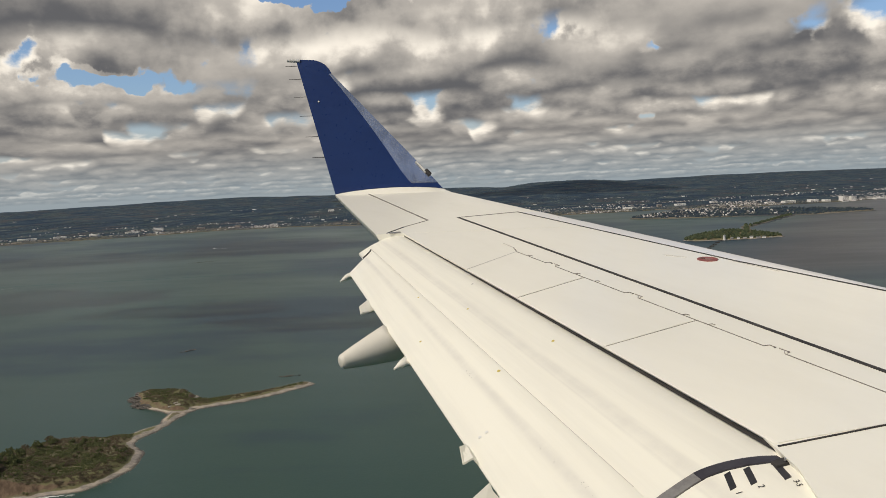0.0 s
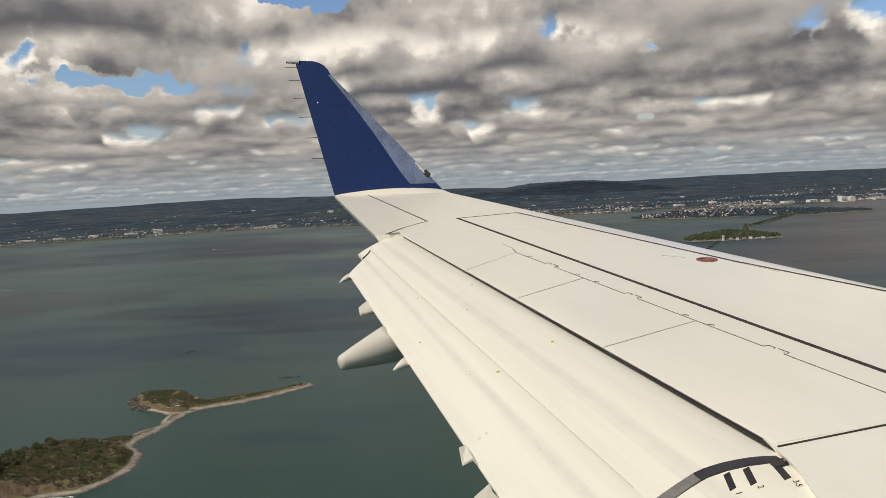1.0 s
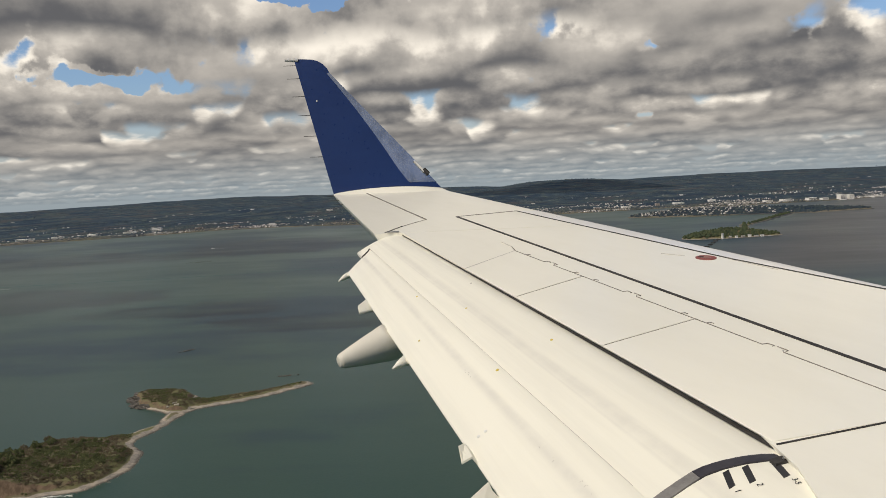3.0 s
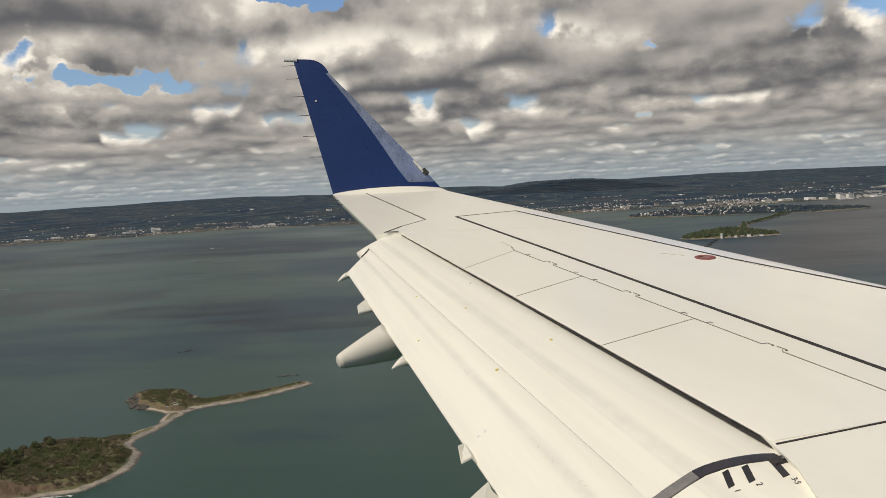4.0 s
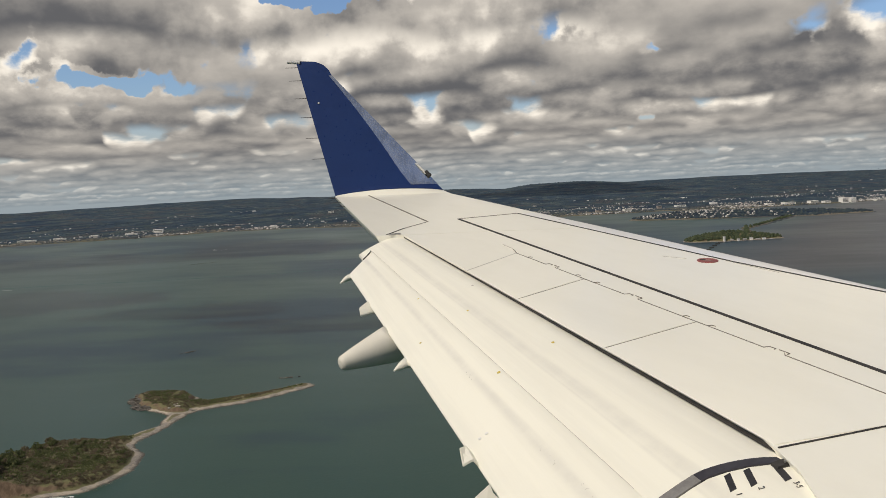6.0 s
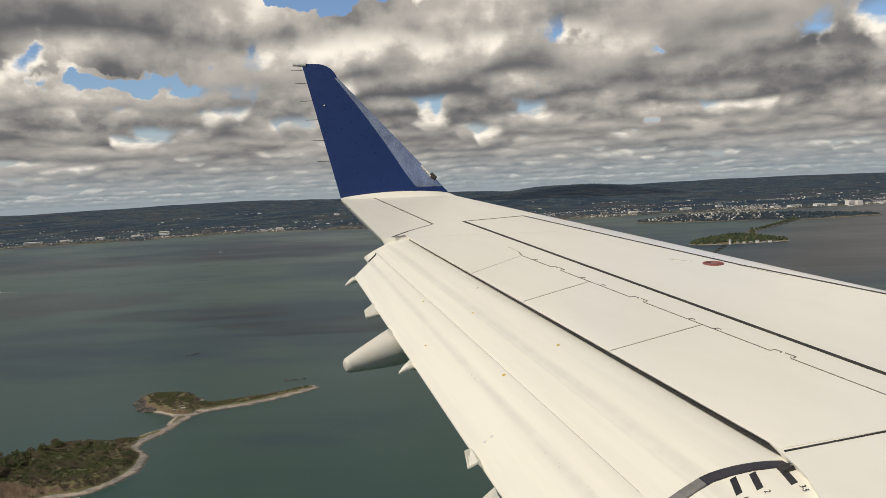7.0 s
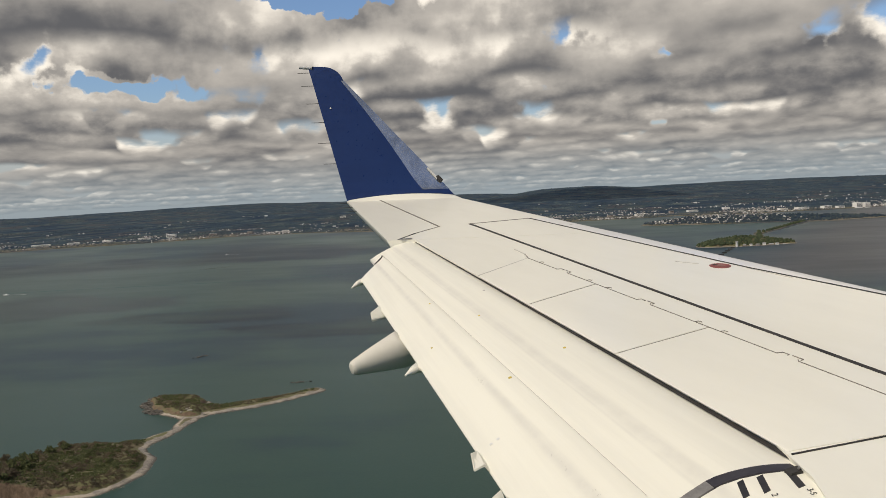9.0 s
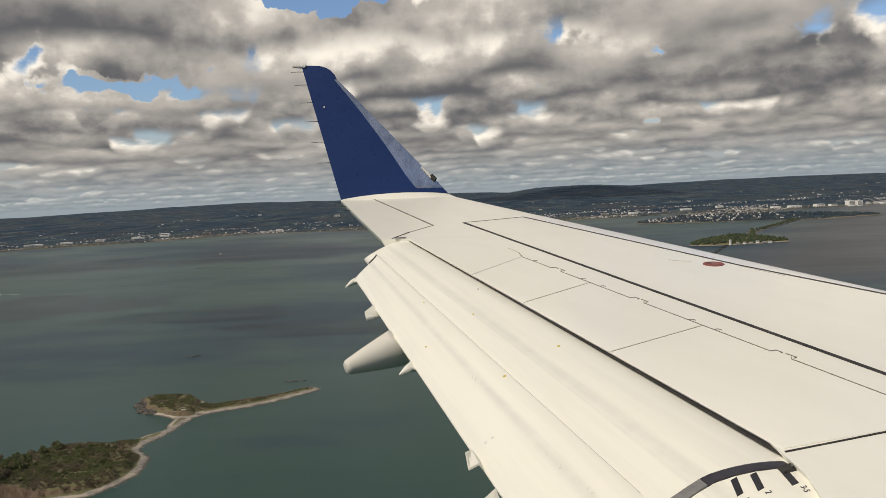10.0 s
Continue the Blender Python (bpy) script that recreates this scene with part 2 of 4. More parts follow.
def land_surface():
    """Mainland seen from far off: dark woods, leafless brown woods, fields, marsh and built-up ground in patches, with
    distance haze painted in as blue.
    """
    m = bpy.data.materials.new("hazy_wooded_suburb_ground")
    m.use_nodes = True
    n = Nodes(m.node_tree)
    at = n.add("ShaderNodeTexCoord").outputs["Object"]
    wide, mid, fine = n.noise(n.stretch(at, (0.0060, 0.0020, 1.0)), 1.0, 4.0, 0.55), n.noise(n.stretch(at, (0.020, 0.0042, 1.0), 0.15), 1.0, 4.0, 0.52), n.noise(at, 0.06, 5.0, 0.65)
    # the blue in these tones is distance haze put into the base colour
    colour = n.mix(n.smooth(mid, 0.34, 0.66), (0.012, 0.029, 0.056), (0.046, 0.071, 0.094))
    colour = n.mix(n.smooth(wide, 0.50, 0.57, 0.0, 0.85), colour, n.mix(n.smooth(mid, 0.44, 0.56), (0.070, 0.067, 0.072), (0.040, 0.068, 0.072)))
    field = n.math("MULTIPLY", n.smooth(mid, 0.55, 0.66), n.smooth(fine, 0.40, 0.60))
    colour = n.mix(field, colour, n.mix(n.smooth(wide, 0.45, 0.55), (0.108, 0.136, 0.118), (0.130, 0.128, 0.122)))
    # sand and marsh grass along the low shore
    level = n.add("ShaderNodeSeparateXYZ")
    n.put(level.inputs[0], at)
    low = n.math("MULTIPLY", n.smooth(level.outputs[2], 1.75, 2.15, 1.0, 0.0), n.smooth(wide, 0.40, 0.52, 0.25, 1.0))
    colour = n.mix(low, colour, n.mix(n.smooth(mid, 0.4, 0.6), (0.20, 0.18, 0.145), (0.115, 0.108, 0.075)))
    colour = n.mix(n.smooth(fine, 0.64, 0.74, 0.0, 0.5), colour, (0.22, 0.215, 0.21))
    b = n.add("ShaderNodeBsdfPrincipled")
    n.put(b.inputs["Base Color"], colour)
    b.inputs["Roughness"].default_value = 0.95
    b.inputs["Specular IOR Level"].default_value = 0.1
    bump = n.add("ShaderNodeBump")
    bump.inputs["Strength"].default_value, bump.inputs["Distance"].default_value = 0.15, 1.0
    n.put(bump.inputs["Height"], fine)
    n.put(b.inputs["Normal"], bump.outputs[0])
    n.tree.links.new(b.outputs[0], n.add("ShaderNodeOutputMaterial").inputs[0])
    return m


def island_tinted(name, a, b_, c, rough=0.85, through_light=0.0):
    """For joined small pieces: each loose piece takes its own tone."""
    m = bpy.data.materials.new(name)
    m.use_nodes = True
    n = Nodes(m.node_tree)
    r = n.add("ShaderNodeNewGeometry").outputs["Random Per Island"]
    at = n.add("ShaderNodeTexCoord").outputs["Object"]
    colour = n.mix(n.smooth(r, 0.0, 0.6), a, b_)
    colour = n.mix(n.smooth(r, 0.7, 1.0), colour, c)
    colour = n.mix(n.smooth(n.noise(at, 0.9, 4.0), 0.3, 0.8, 0, 0.35), colour, (a[0] * 0.5, a[1] * 0.5, a[2] * 0.5))
    b = n.add("ShaderNodeBsdfPrincipled")
    n.put(b.inputs["Base Color"], colour)
    b.inputs["Roughness"].default_value = rough
    shader = b.outputs[0]
    if through_light:
        glow = n.add("ShaderNodeBsdfTranslucent")
        n.put(glow.inputs[0], colour)
        both = n.add("ShaderNodeMixShader")
        both.inputs[0].default_value = through_light
        n.tree.links.new(shader, both.inputs[1])
        n.tree.links.new(glow.outputs[0], both.inputs[2])
        shader = both.outputs[0]
    n.tree.links.new(shader, n.add("ShaderNodeOutputMaterial").inputs[0])
    return m


WHITE = surface("white_wing_paint", (0.885, 0.868, 0.772), (0.83, 0.812, 0.722), 0.55, rough=0.36, coat=0.35, detail=6, stretch=((1.0, 0.35, 0.3), -0.42),
                spots=((0.66, 0.63, 0.58), 1.6, 0.66), bump=0.05, bump_scale=1.2)
# wing white taken down to grey: the fairing's shade is put into the colour
FAIRING_GREY = surface("fairing_paint_shaded_grey", (0.68, 0.66, 0.59), (0.61, 0.59, 0.53), 0.8, rough=0.45, detail=5)
BOX_WHITE = surface("white_skin_paint", (0.815, 0.805, 0.785), (0.755, 0.745, 0.725), 0.5, rough=0.30, coat=0.35, detail=5, stretch=((1.0, 0.3, 1.0), -0.42))
NAVY = surface("navy_gloss_paint", (0.007, 0.023, 0.100), (0.009, 0.028, 0.115), 2.2, rough=0.30, coat=0.2)
POLISHED = surface("polished_blue_metal", (0.52, 0.55, 0.60), (0.32, 0.36, 0.43), 3.0, rough=0.22, metal=0.85, detail=5, lo=0.40, hi=0.60, stretch=((1.0, 1.0, 0.35), 0.0))
# joint sealant; also the dark stand-in for shade in the flap's open slots
GAP = surface("dark_sealant_and_slot_shade", (0.020, 0.019, 0.019), (0.045, 0.042, 0.040), 6.0, rough=0.75)
SEAM = surface("grey_joint", (0.12, 0.11, 0.10), (0.22, 0.20, 0.18), 9.0, rough=0.7)
SEAL = surface("black_rubber_seal", (0.030, 0.028, 0.036), (0.055, 0.052, 0.060), 8.0, rough=0.45)
SEAL_GREY = surface("worn_grey_seal", (0.22, 0.215, 0.21), (0.15, 0.145, 0.145), 8.0, rough=0.5)
STEEL = surface("bare_steel", (0.55, 0.54, 0.52), (0.42, 0.41, 0.40), 12.0, rough=0.32, metal=0.9)
RED = surface("faded_red_paint", (0.30, 0.080, 0.060), (0.19, 0.055, 0.048), 14.0, rough=0.5)
YELLOW = surface("yellow_mark_paint", (0.62, 0.50, 0.08), (0.5, 0.4, 0.08), 14.0, rough=0.5)
BLACK = surface("black_marking_paint", (0.022, 0.021, 0.024), (0.04, 0.038, 0.04), 9.0, rough=0.5)
SMUDGE = surface("grey_smudge", (0.55, 0.53, 0.49), (0.42, 0.40, 0.37), 20.0, rough=0.6)
GLASS_LAMP = surface("clear_lamp_cover", (0.62, 0.62, 0.60), (0.5, 0.5, 0.5), 20.0, rough=0.15)

SEA = sea_surface()
ISLAND = shore_surface("island_ground", (0.30, 0.27, 0.235), (0.140, 0.138, 0.060), (0.135, 0.108, 0.066), (0.155, 0.108, 0.072), 0.50, 0.05)
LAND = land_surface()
LEAF_DARK = island_tinted("spring_foliage", (0.060, 0.076, 0.030), (0.098, 0.116, 0.040), (0.150, 0.154, 0.060), through_light=0.25)
LEAF_BROWN = island_tinted("bare_brown_scrub", (0.110, 0.086, 0.056), (0.145, 0.114, 0.072), (0.115, 0.118, 0.052), through_light=0.25)
WOOD_LEAF = island_tinted("dark_wood_foliage", (0.030, 0.046, 0.022), (0.052, 0.070, 0.030), (0.085, 0.095, 0.042), through_light=0.15)
# leaf tones shifted to blue to paint in the haze
HAZED_LEAF = island_tinted("hazed_far_woods", (0.012, 0.026, 0.046), (0.026, 0.045, 0.062), (0.066, 0.084, 0.074))
HOUSE = island_tinted("far_house_walls", (0.13, 0.125, 0.12), (0.40, 0.385, 0.37), (0.86, 0.85, 0.83))
BARK = surface("grey_bark", (0.10, 0.085, 0.07), (0.06, 0.05, 0.04), 3.0, rough=0.9)
ROCK = island_tinted("shore_rock", (0.060, 0.055, 0.050), (0.11, 0.10, 0.088), (0.20, 0.18, 0.155))
PALE_ROCK = island_tinted("pale_shore_rock", (0.16, 0.145, 0.12), (0.26, 0.24, 0.20), (0.38, 0.35, 0.30))
FOAM = surface("sea_foam", (0.75, 0.77, 0.75), (0.55, 0.58, 0.56), 0.8, rough=0.8)
WALL_WHITE = surface("white_building_wall", (0.84, 0.83, 0.80), (0.76, 0.75, 0.72), 0.2, rough=0.8)
WALL_BRICK = surface("brown_building_wall", (0.36, 0.32, 0.29), (0.28, 0.25, 0.225), 0.2, rough=0.85)
ROOF_GREY = surface("grey_roof", (0.34, 0.34, 0.34), (0.24, 0.24, 0.24), 0.3, rough=0.85)
DARK_STONE = surface("dark_stone", (0.05, 0.048, 0.045), (0.09, 0.085, 0.08), 0.8, rough=0.9)
WINDOW = surface("dark_window", (0.03, 0.035, 0.04), (0.05, 0.055, 0.06), 0.4, rough=0.2)
CLOUD = cloud_surface()
HULL = surface("white_hull", (0.75, 0.75, 0.74), (0.66, 0.66, 0.65), 0.6, rough=0.4)


# ------------------------------------------------------------ mesh tools
def sharpen(bm, angle=0.55):
    bm.normal_update()
    for f in bm.faces:
        f.smooth = True
    for e in bm.edges:
        e.smooth = len(e.link_faces) == 2 and e.calc_face_angle(0) < angle


def part(name, bm, material, parent=None, label="", at=(0, 0, 0)):
    """One bmesh as one mesh object under its thing. at: where the thing's own origin lies, in the coordinates of the bmesh."""
    me = bpy.data.meshes.new(name)
    if at != (0, 0, 0):
        bmesh.ops.translate(bm, verts=bm.verts, vec=-Vector(at))
    bm.to_mesh(me)
    bm.free()
    me.materials.append(material)
    ob = new(name, me)
    if parent:
        ob.parent = parent
    return tagged(ob, label)


def thing(name, place, label, category, group="", kind=""):
    ob = new(name)
    ob.location = place
    ob.empty_display_size = 0.3
    return tagged(ob, label, category, group, kind)


def slab(point, us, vs, thick, down=Vector((0, 0, -1))):
    """A solid sheet: the upper face runs through point(u, v), the lower one lies thick below. thick may be a function of u, v."""
    bm = bmesh.new()
    top = [[bm.verts.new(point(u, v)) for v in vs] for u in us]
    low = [[bm.verts.new(point(u, v) + down * (thick(u, v) if callable(thick) else thick)) for v in vs] for u in us]
    nu, nv = len(us), len(vs)
    for i in range(nu - 1):
        for j in range(nv - 1):
            bm.faces.new((top[i][j], top[i + 1][j], top[i + 1][j + 1], top[i][j + 1]))
            bm.faces.new((low[i][j], low[i][j + 1], low[i + 1][j + 1], low[i + 1][j]))
    for i in range(nu - 1):
        bm.faces.new((top[i][0], low[i][0], low[i + 1][0], top[i + 1][0]))
        bm.faces.new((top[i][-1], top[i + 1][-1], low[i + 1][-1], low[i][-1]))
    for j in range(nv - 1):
        bm.faces.new((top[0][j], top[0][j + 1], low[0][j + 1], low[0][j]))
        bm.faces.new((top[-1][j], low[-1][j], low[-1][j + 1], top[-1][j + 1]))
    bmesh.ops.recalc_face_normals(bm, faces=bm.faces)
    sharpen(bm)
    return bm


def steps(a, b, count):
    return [a + (b - a) * i / (count - 1) for i in range(count)]


def tube(path, radii, sides=8, flat=1.0):
    """A tapered round body along a path."""
    bm = bmesh.new()
    rings = []
    for i, (p, r) in enumerate(zip(path, radii)):
        p = Vector(p)
        ahead = Vector(path[min(i + 1, len(path) - 1)]) - Vector(path[max(i - 1, 0)])
        side = ahead.cross(Vector((0, 0, 1))).normalized() if abs(ahead.normalized().z) < 0.99 else Vector((1, 0, 0))
        up = side.cross(ahead).normalized()
        rings.append([bm.verts.new(p + side * (r * math.cos(2 * math.pi * k / sides)) + up * (r * flat * math.sin(2 * math.pi * k / sides))) for k in range(sides)])
    for a, b in zip(rings, rings[1:]):
        for k in range(sides):
            bm.faces.new((a[k], a[(k + 1) % sides], b[(k + 1) % sides], b[k]))
    bm.faces.new(rings[0])
    bm.faces.new(rings[-1])
    bmesh.ops.recalc_face_normals(bm, faces=bm.faces)
    sharpen(bm, 0.9)
    return bm


# ------------------------------------------------------------ the wing, in metres from the eye: x ahead, y outboard, z up
ROOT = (1.6, 0.5, -1.5)
wing = thing("aircraft_wing", ROOT, "white airliner wing with lowered flaps and a navy blue winglet", "wing")
wing.matrix_basis = BANK @ Matrix.Translation(ROOT)


def wing_z(y):
    return -1.55 + 0.13 * y


def on_wing(x, y, lift=0.0):
    return Vector((x, y, wing_z(y) + lift))


def lead_x(y):
    return 0.026 + 0.5204 * (11.573 - y)


def rear_x(y):
    if y < 3.36:
        return 1.345 - 0.11 * (3.36 - y)
    if y < 8.40:
        return -0.396 + 0.3466 * (8.408 - y)
    return -0.652 - 0.2533 * (y - 8.35)


def wing_part(name, bm, material, label=""):
    return part(name, bm, material, wing, label, ROOT)


def skin_point(y, c):
    """c runs from the rear edge (0) over the top to the nose (1) and a little round it."""
    lx, rx = lead_x(y), rear_x(y)
    x = rx + (lx - rx) * min(c, 1.0)
    z = wing_z(y)
    if c > 0.93:
        q = (c - 0.93) / 0.07
        z -= 0.03 * q * q
    return Vector((x, y, z))


def skin_depth(y, c):
    deep = 0.05 + 0.11 * (lead_x(y) - rear_x(y))
    return 0.02 + deep * math.sin(math.pi * min(max(c, 0.0), 1.0) ** 0.75) ** 0.8 if 0 < c < 1 else 0.007


chord_steps = [0, 0.02, 0.06, 0.15, 0.3, 0.45, 0.6, 0.75, 0.86, 0.93, 0.95, 0.97, 0.985, 1.0]
wing_part("inboard_skin", slab(skin_point, steps(-0.40, 8.395, 28), chord_steps, skin_depth), WHITE)
wing_part("outboard_skin", slab(skin_point, steps(8.405, 11.30, 12), chord_steps, skin_depth), WHITE, "white wing tip with the aileron")


def tip_blend(y, c):
    """The end of the wing turns up into the winglet."""
    a, b = Vector((-1.418, 11.393, -0.069)), Vector((0.026, 11.573, -0.046))
    q = (y - 11.305) / 0.1
    start = skin_point(11.305, c)
    end = a.lerp(b, c) + Vector((0, 0, 0.055 * math.sin(math.pi * c) ** 0.7))
    return start.lerp(end, q)


wing_part("tip_fairing", slab(tip_blend, steps(11.305, 11.405, 4), chord_steps, 0.03), WHITE)

# the cabin side behind the eye, with the window that it looks through
def fuselage_wall():
    bm = bmesh.new()
    xs_ = [-9, -6, -3, -1.2, -0.5, -0.16, -0.13, 0.13, 0.16, 0.5, 1.2, 3, 6, 9]
    angles = [-75, -62, -50, -38, -26, -14, 7, 9, 22, 24, 36, 48, 60, 72, 84, 96, 110]
    radius, cy, cz = 1.55, -1.44, -0.40
    rows_ = [[bm.verts.new((x, cy + radius * math.cos(radians(a)), cz + radius * math.sin(radians(a)))) for a in angles] for x in xs_]
    for i in range(len(xs_) - 1):
        for j in range(len(angles) - 1):
            if abs(xs_[i] + xs_[i + 1]) < 0.01 and 7 <= angles[j] and angles[j + 1] <= 24:
                continue
            bm.faces.new((rows_[i][j], rows_[i + 1][j], rows_[i + 1][j + 1], rows_[i][j + 1]))
    bmesh.ops.recalc_face_normals(bm, faces=bm.faces)
    bmesh.ops.solidify(bm, geom=bm.faces[:], thickness=0.03)
    sharpen(bm)
    return bm


fuselage = tagged(part("wall_fuselage", fuselage_wall(), BOX_WHITE), "plain white curved fuselage side with a window opening", "fuselage", kind="structure")
fuselage.matrix_basis = BANK

# winglet
W_TE0, W_LE0 = Vector((-1.418, 11.393, -0.066)), Vector((0.026, 11.573, -0.043))
W_TE1, W_LE1 = Vector((-1.958, 12.018, 1.824)), Vector((-1.464, 11.998, 1.607))
W_OUT = Vector((0.10, 0.93, -0.35)).normalized()


def winglet_point(h, c):
    te = W_TE0.lerp(W_TE1, h)
    le = W_LE0.lerp(W_LE1, min(h / 0.88, 1.0))
    if h > 0.88:   # rounded upper corner of the leading edge
        q = (h - 0.88) / 0.12
        le = W_LE1 * (1 - q) ** 2 + Vector((-1.52, 12.03, 1.77)) * (2 * q * (1 - q)) + Vector((-1.712, 12.042, 1.812)) * q * q
    p = te.lerp(le, c)
    if h < 0.06:   # curved foot
        p += Vector((0, 0, 0.055 * math.sin(math.pi * min(max(c, 0), 1)) ** 0.7 * (1 - h / 0.06)))
    return p


def winglet_depth(h, c):
    return 0.012 + 0.085 * (1 - 0.5 * h) * math.sin(math.pi * min(max(c, 0.02), 0.985) ** 0.6)


h_steps = [0, 0.02, 0.04, 0.06, 0.12] + steps(0.2, 0.88, 10) + [0.91, 0.94, 0.96, 0.98, 0.99, 1.0]
winglet = wing_part("winglet", slab(winglet_point, h_steps, [0, 0.03, 0.1, 0.2, 0.35, 0.5, 0.65, 0.78, 0.88, 0.95, 0.98, 1.0], winglet_depth, W_OUT), NAVY, "glossy navy blue upswept winglet")


def strip_point(h, c):
    inner = 0.715 + 0.215 * h + 0.03 * max(0.0, 1 - h / 0.16)
    return winglet_point(h, inner + (1.004 - inner) * c) - W_OUT * 0.003


part("leading_edge_strip", slab(strip_point, [0.045, 0.07, 0.1] + steps(0.15, 0.88, 12), steps(0, 1, 5), 0.004, W_OUT), POLISHED, winglet, "bare metal leading edge", ROOT)

# lamp and cover at the winglet's foot
part("position_lamp", tube([winglet_point(0.12, 0.985) - W_OUT * 0.02, winglet_point(0.20, 0.985) - W_OUT * 0.02], [0.020, 0.014], 8), GLASS_LAMP, winglet, "clear lamp cover", ROOT)
part("lamp_housing", tube([winglet_point(0.10, 1.0) - W_OUT * 0.025, winglet_point(0.135, 1.0) - W_OUT * 0.02], [0.03, 0.03], 8), GAP, winglet, "dark lamp housing", ROOT)
part("strobe_lamp", tube([W_TE1 + Vector((0.06, 0, -0.02)), W_TE1 + Vector((-0.12, 0, -0.01))], [0.028, 0.022], 8), GLASS_LAMP, winglet, "clear tip lamp", ROOT)
dot = winglet_point(0.675, 0.215) - W_OUT * 0.004
part("grounding_point", tube([dot, dot - W_OUT * 0.006], [0.012, 0.012], 10), SMUDGE, winglet, "small pale dot", ROOT)


def wick(base, length):
    return tube([base, base + Vector((-length, 0, 0.0))], [0.0045, 0.003], 5)


for h in (0.95, 0.85, 0.715, 0.573, 0.42, 0.268):
    part("static_wick", wick(winglet_point(h, 0.0), 0.17), GAP, winglet, "thin dark static wick", ROOT)
for y in (11.25, 10.85, 10.5):
    wing_part("static_wick", wick(Vector((rear_x(y) + 0.01, y, wing_z(y) - 0.01)), 0.12), GAP, "thin dark static wick")


# joints and seams on the upper skin
def seam(name, a, b, width, material, lift=0.003, rows=2, label=""):
    a, b = Vector((a[0], a[1], 0)), Vector((b[0], b[1], 0))
    along = (b - a).normalized()
    side = Vector((-along.y, along.x, 0)) * width / 2

    def at(u, v):
        p = a.lerp(b, u) + side * v
        return on_wing(p.x, p.y, lift)
    return wing_part(name, slab(at, steps(0, 1, rows), [-1, 1], lift + 0.006), material, label)


seam("skin_joint", (0.17, 9.20), (2.17, 4.16), 0.030, GAP, 0.004, 4, "dark sealed joint")
seam("skin_joint", (2.17, 4.16), (3.55, 0.76), 0.030, GAP, 0.004, 3, "dark sealed joint")
seam("skin_joint", (0.17, 9.20), (0.835, 9.415), 0.012, SEAM, 0.004)
seam("skin_joint", (0.835, 9.415), (2.29, 6.67), 0.020, GAP, 0.0035, 4, "dark slat joint")
seam("skin_joint", (2.29, 6.67), (5.36, 1.75), 0.020, GAP, 0.0035, 3, "dark slat joint")
seam("aileron_joint", (-0.97, 11.33), (-0.16, 9.1), 0.020, SEAM, 0.004, 2, "grey aileron joint")
seam("rib_joint", (1.325, 3.382), (1.852, 3.546), 0.009, GAP, 0.004, 2, "dark rib joint")
seam("rib_joint", (1.852, 3.546), (2.14, 3.635), 0.009, GAP, 0.004, 2, "dark rib joint")
seam("skin_joint", (-0.56, 8.43), (-0.40, 8.75), 0.014, GAP, 0.004)
seam("skin_joint", (-0.40, 8.75), (-0.16, 9.10), 0.008, SEAM, 0.0035)
wing_part("aileron_link", tube([(-0.535, 8.39, -0.455), (-0.52, 8.395, -0.450), (-0.43, 8.42, -0.448), (-0.42, 8.425, -0.448)], [0.004, 0.009, 0.009, 0.005], 8), STEEL, "bright metal aileron link")

# spoilers: proud panels between the hinge line and the rear edge
def hinge_x(y):
    return 0.63 + 0.4094 * (7.32 - y)


def spoiler_points(y_rear0, y_hinge0, y_rear1, y_hinge1):
    def at(u, v):
        yr, yh = y_rear0 + (y_rear1 - y_rear0) * u, y_hinge0 + (y_hinge1 - y_hinge0) * u
        a, b = Vector((rear_x(yr) - 0.010, yr, 0)), Vector((hinge_x(yh) - 0.013, yh, 0))
        p = a.lerp(b, v)
        return on_wing(p.x, p.y, 0.0035 - 0.002 * (v < 0.01))
    return at


SPOILERS = [(6.72, 7.31, 5.824, 6.317), (5.816, 6.309, 4.714, 5.136), (4.706, 5.128, 3.41, 3.63)]
for y0, y1, y2, y3 in SPOILERS:
    wing_part("spoiler", slab(spoiler_points(y0, y1, y2, y3), steps(0, 1, 4), [0, 0.02, 0.3, 0.65, 1.0], 0.006), WHITE, "white spoiler panel")
    if y2 > 4:
        seam("spoiler_joint", (rear_x(y2 - 0.004), y2 - 0.004), (hinge_x(y3 - 0.004), y3 - 0.004), 0.0030, SEAM, 0.0050)
seam("panel_joint", (rear_x(6.74), 6.74), (0.63, 7.33), 0.010, SMUDGE, 0.004)
seam("panel_joint", (0.63, 7.32), (0.615, 7.50), 0.007, SEAM, 0.004)
seam("panel_joint", (0.615, 7.50), (0.54, 7.72), 0.007, SMUDGE, 0.004)


def hinge_at(y, off=0.0, along=0.0):
    """A point beside the hinge joint: off metres towards the nose, along metres inboard."""
    return hinge_x(y) + 0.9255 * off + 0.3789 * along, y + 0.3789 * off - 0.9255 * along


def hinge_run(points, width=0.0030):
    for p, q in zip(points, points[1:]):
        seam("hinge_fitting", hinge_at(*p), hinge_at(*q), width, SEAM, 0.0042)


def hinge_jog(y):
    """A stepped hinge fitting: the joint breaks off, a tab rises towards the nose, and the joint goes on behind it."""
    hinge_run([(y, 0.0, 0.0), (y, 0.036, 0.006), (y, 0.038, 0.052), (y, 0.022, 0.054)])
    hinge_run([(y, 0.040, 0.072), (y, 0.042, 0.148)], 0.0036)
    hinge_run([(y, 0.042, 0.148), (y, 0.020, 0.152)])
    hinge_run([(y, 0.024, 0.128), (y, 0.0, 0.155)])


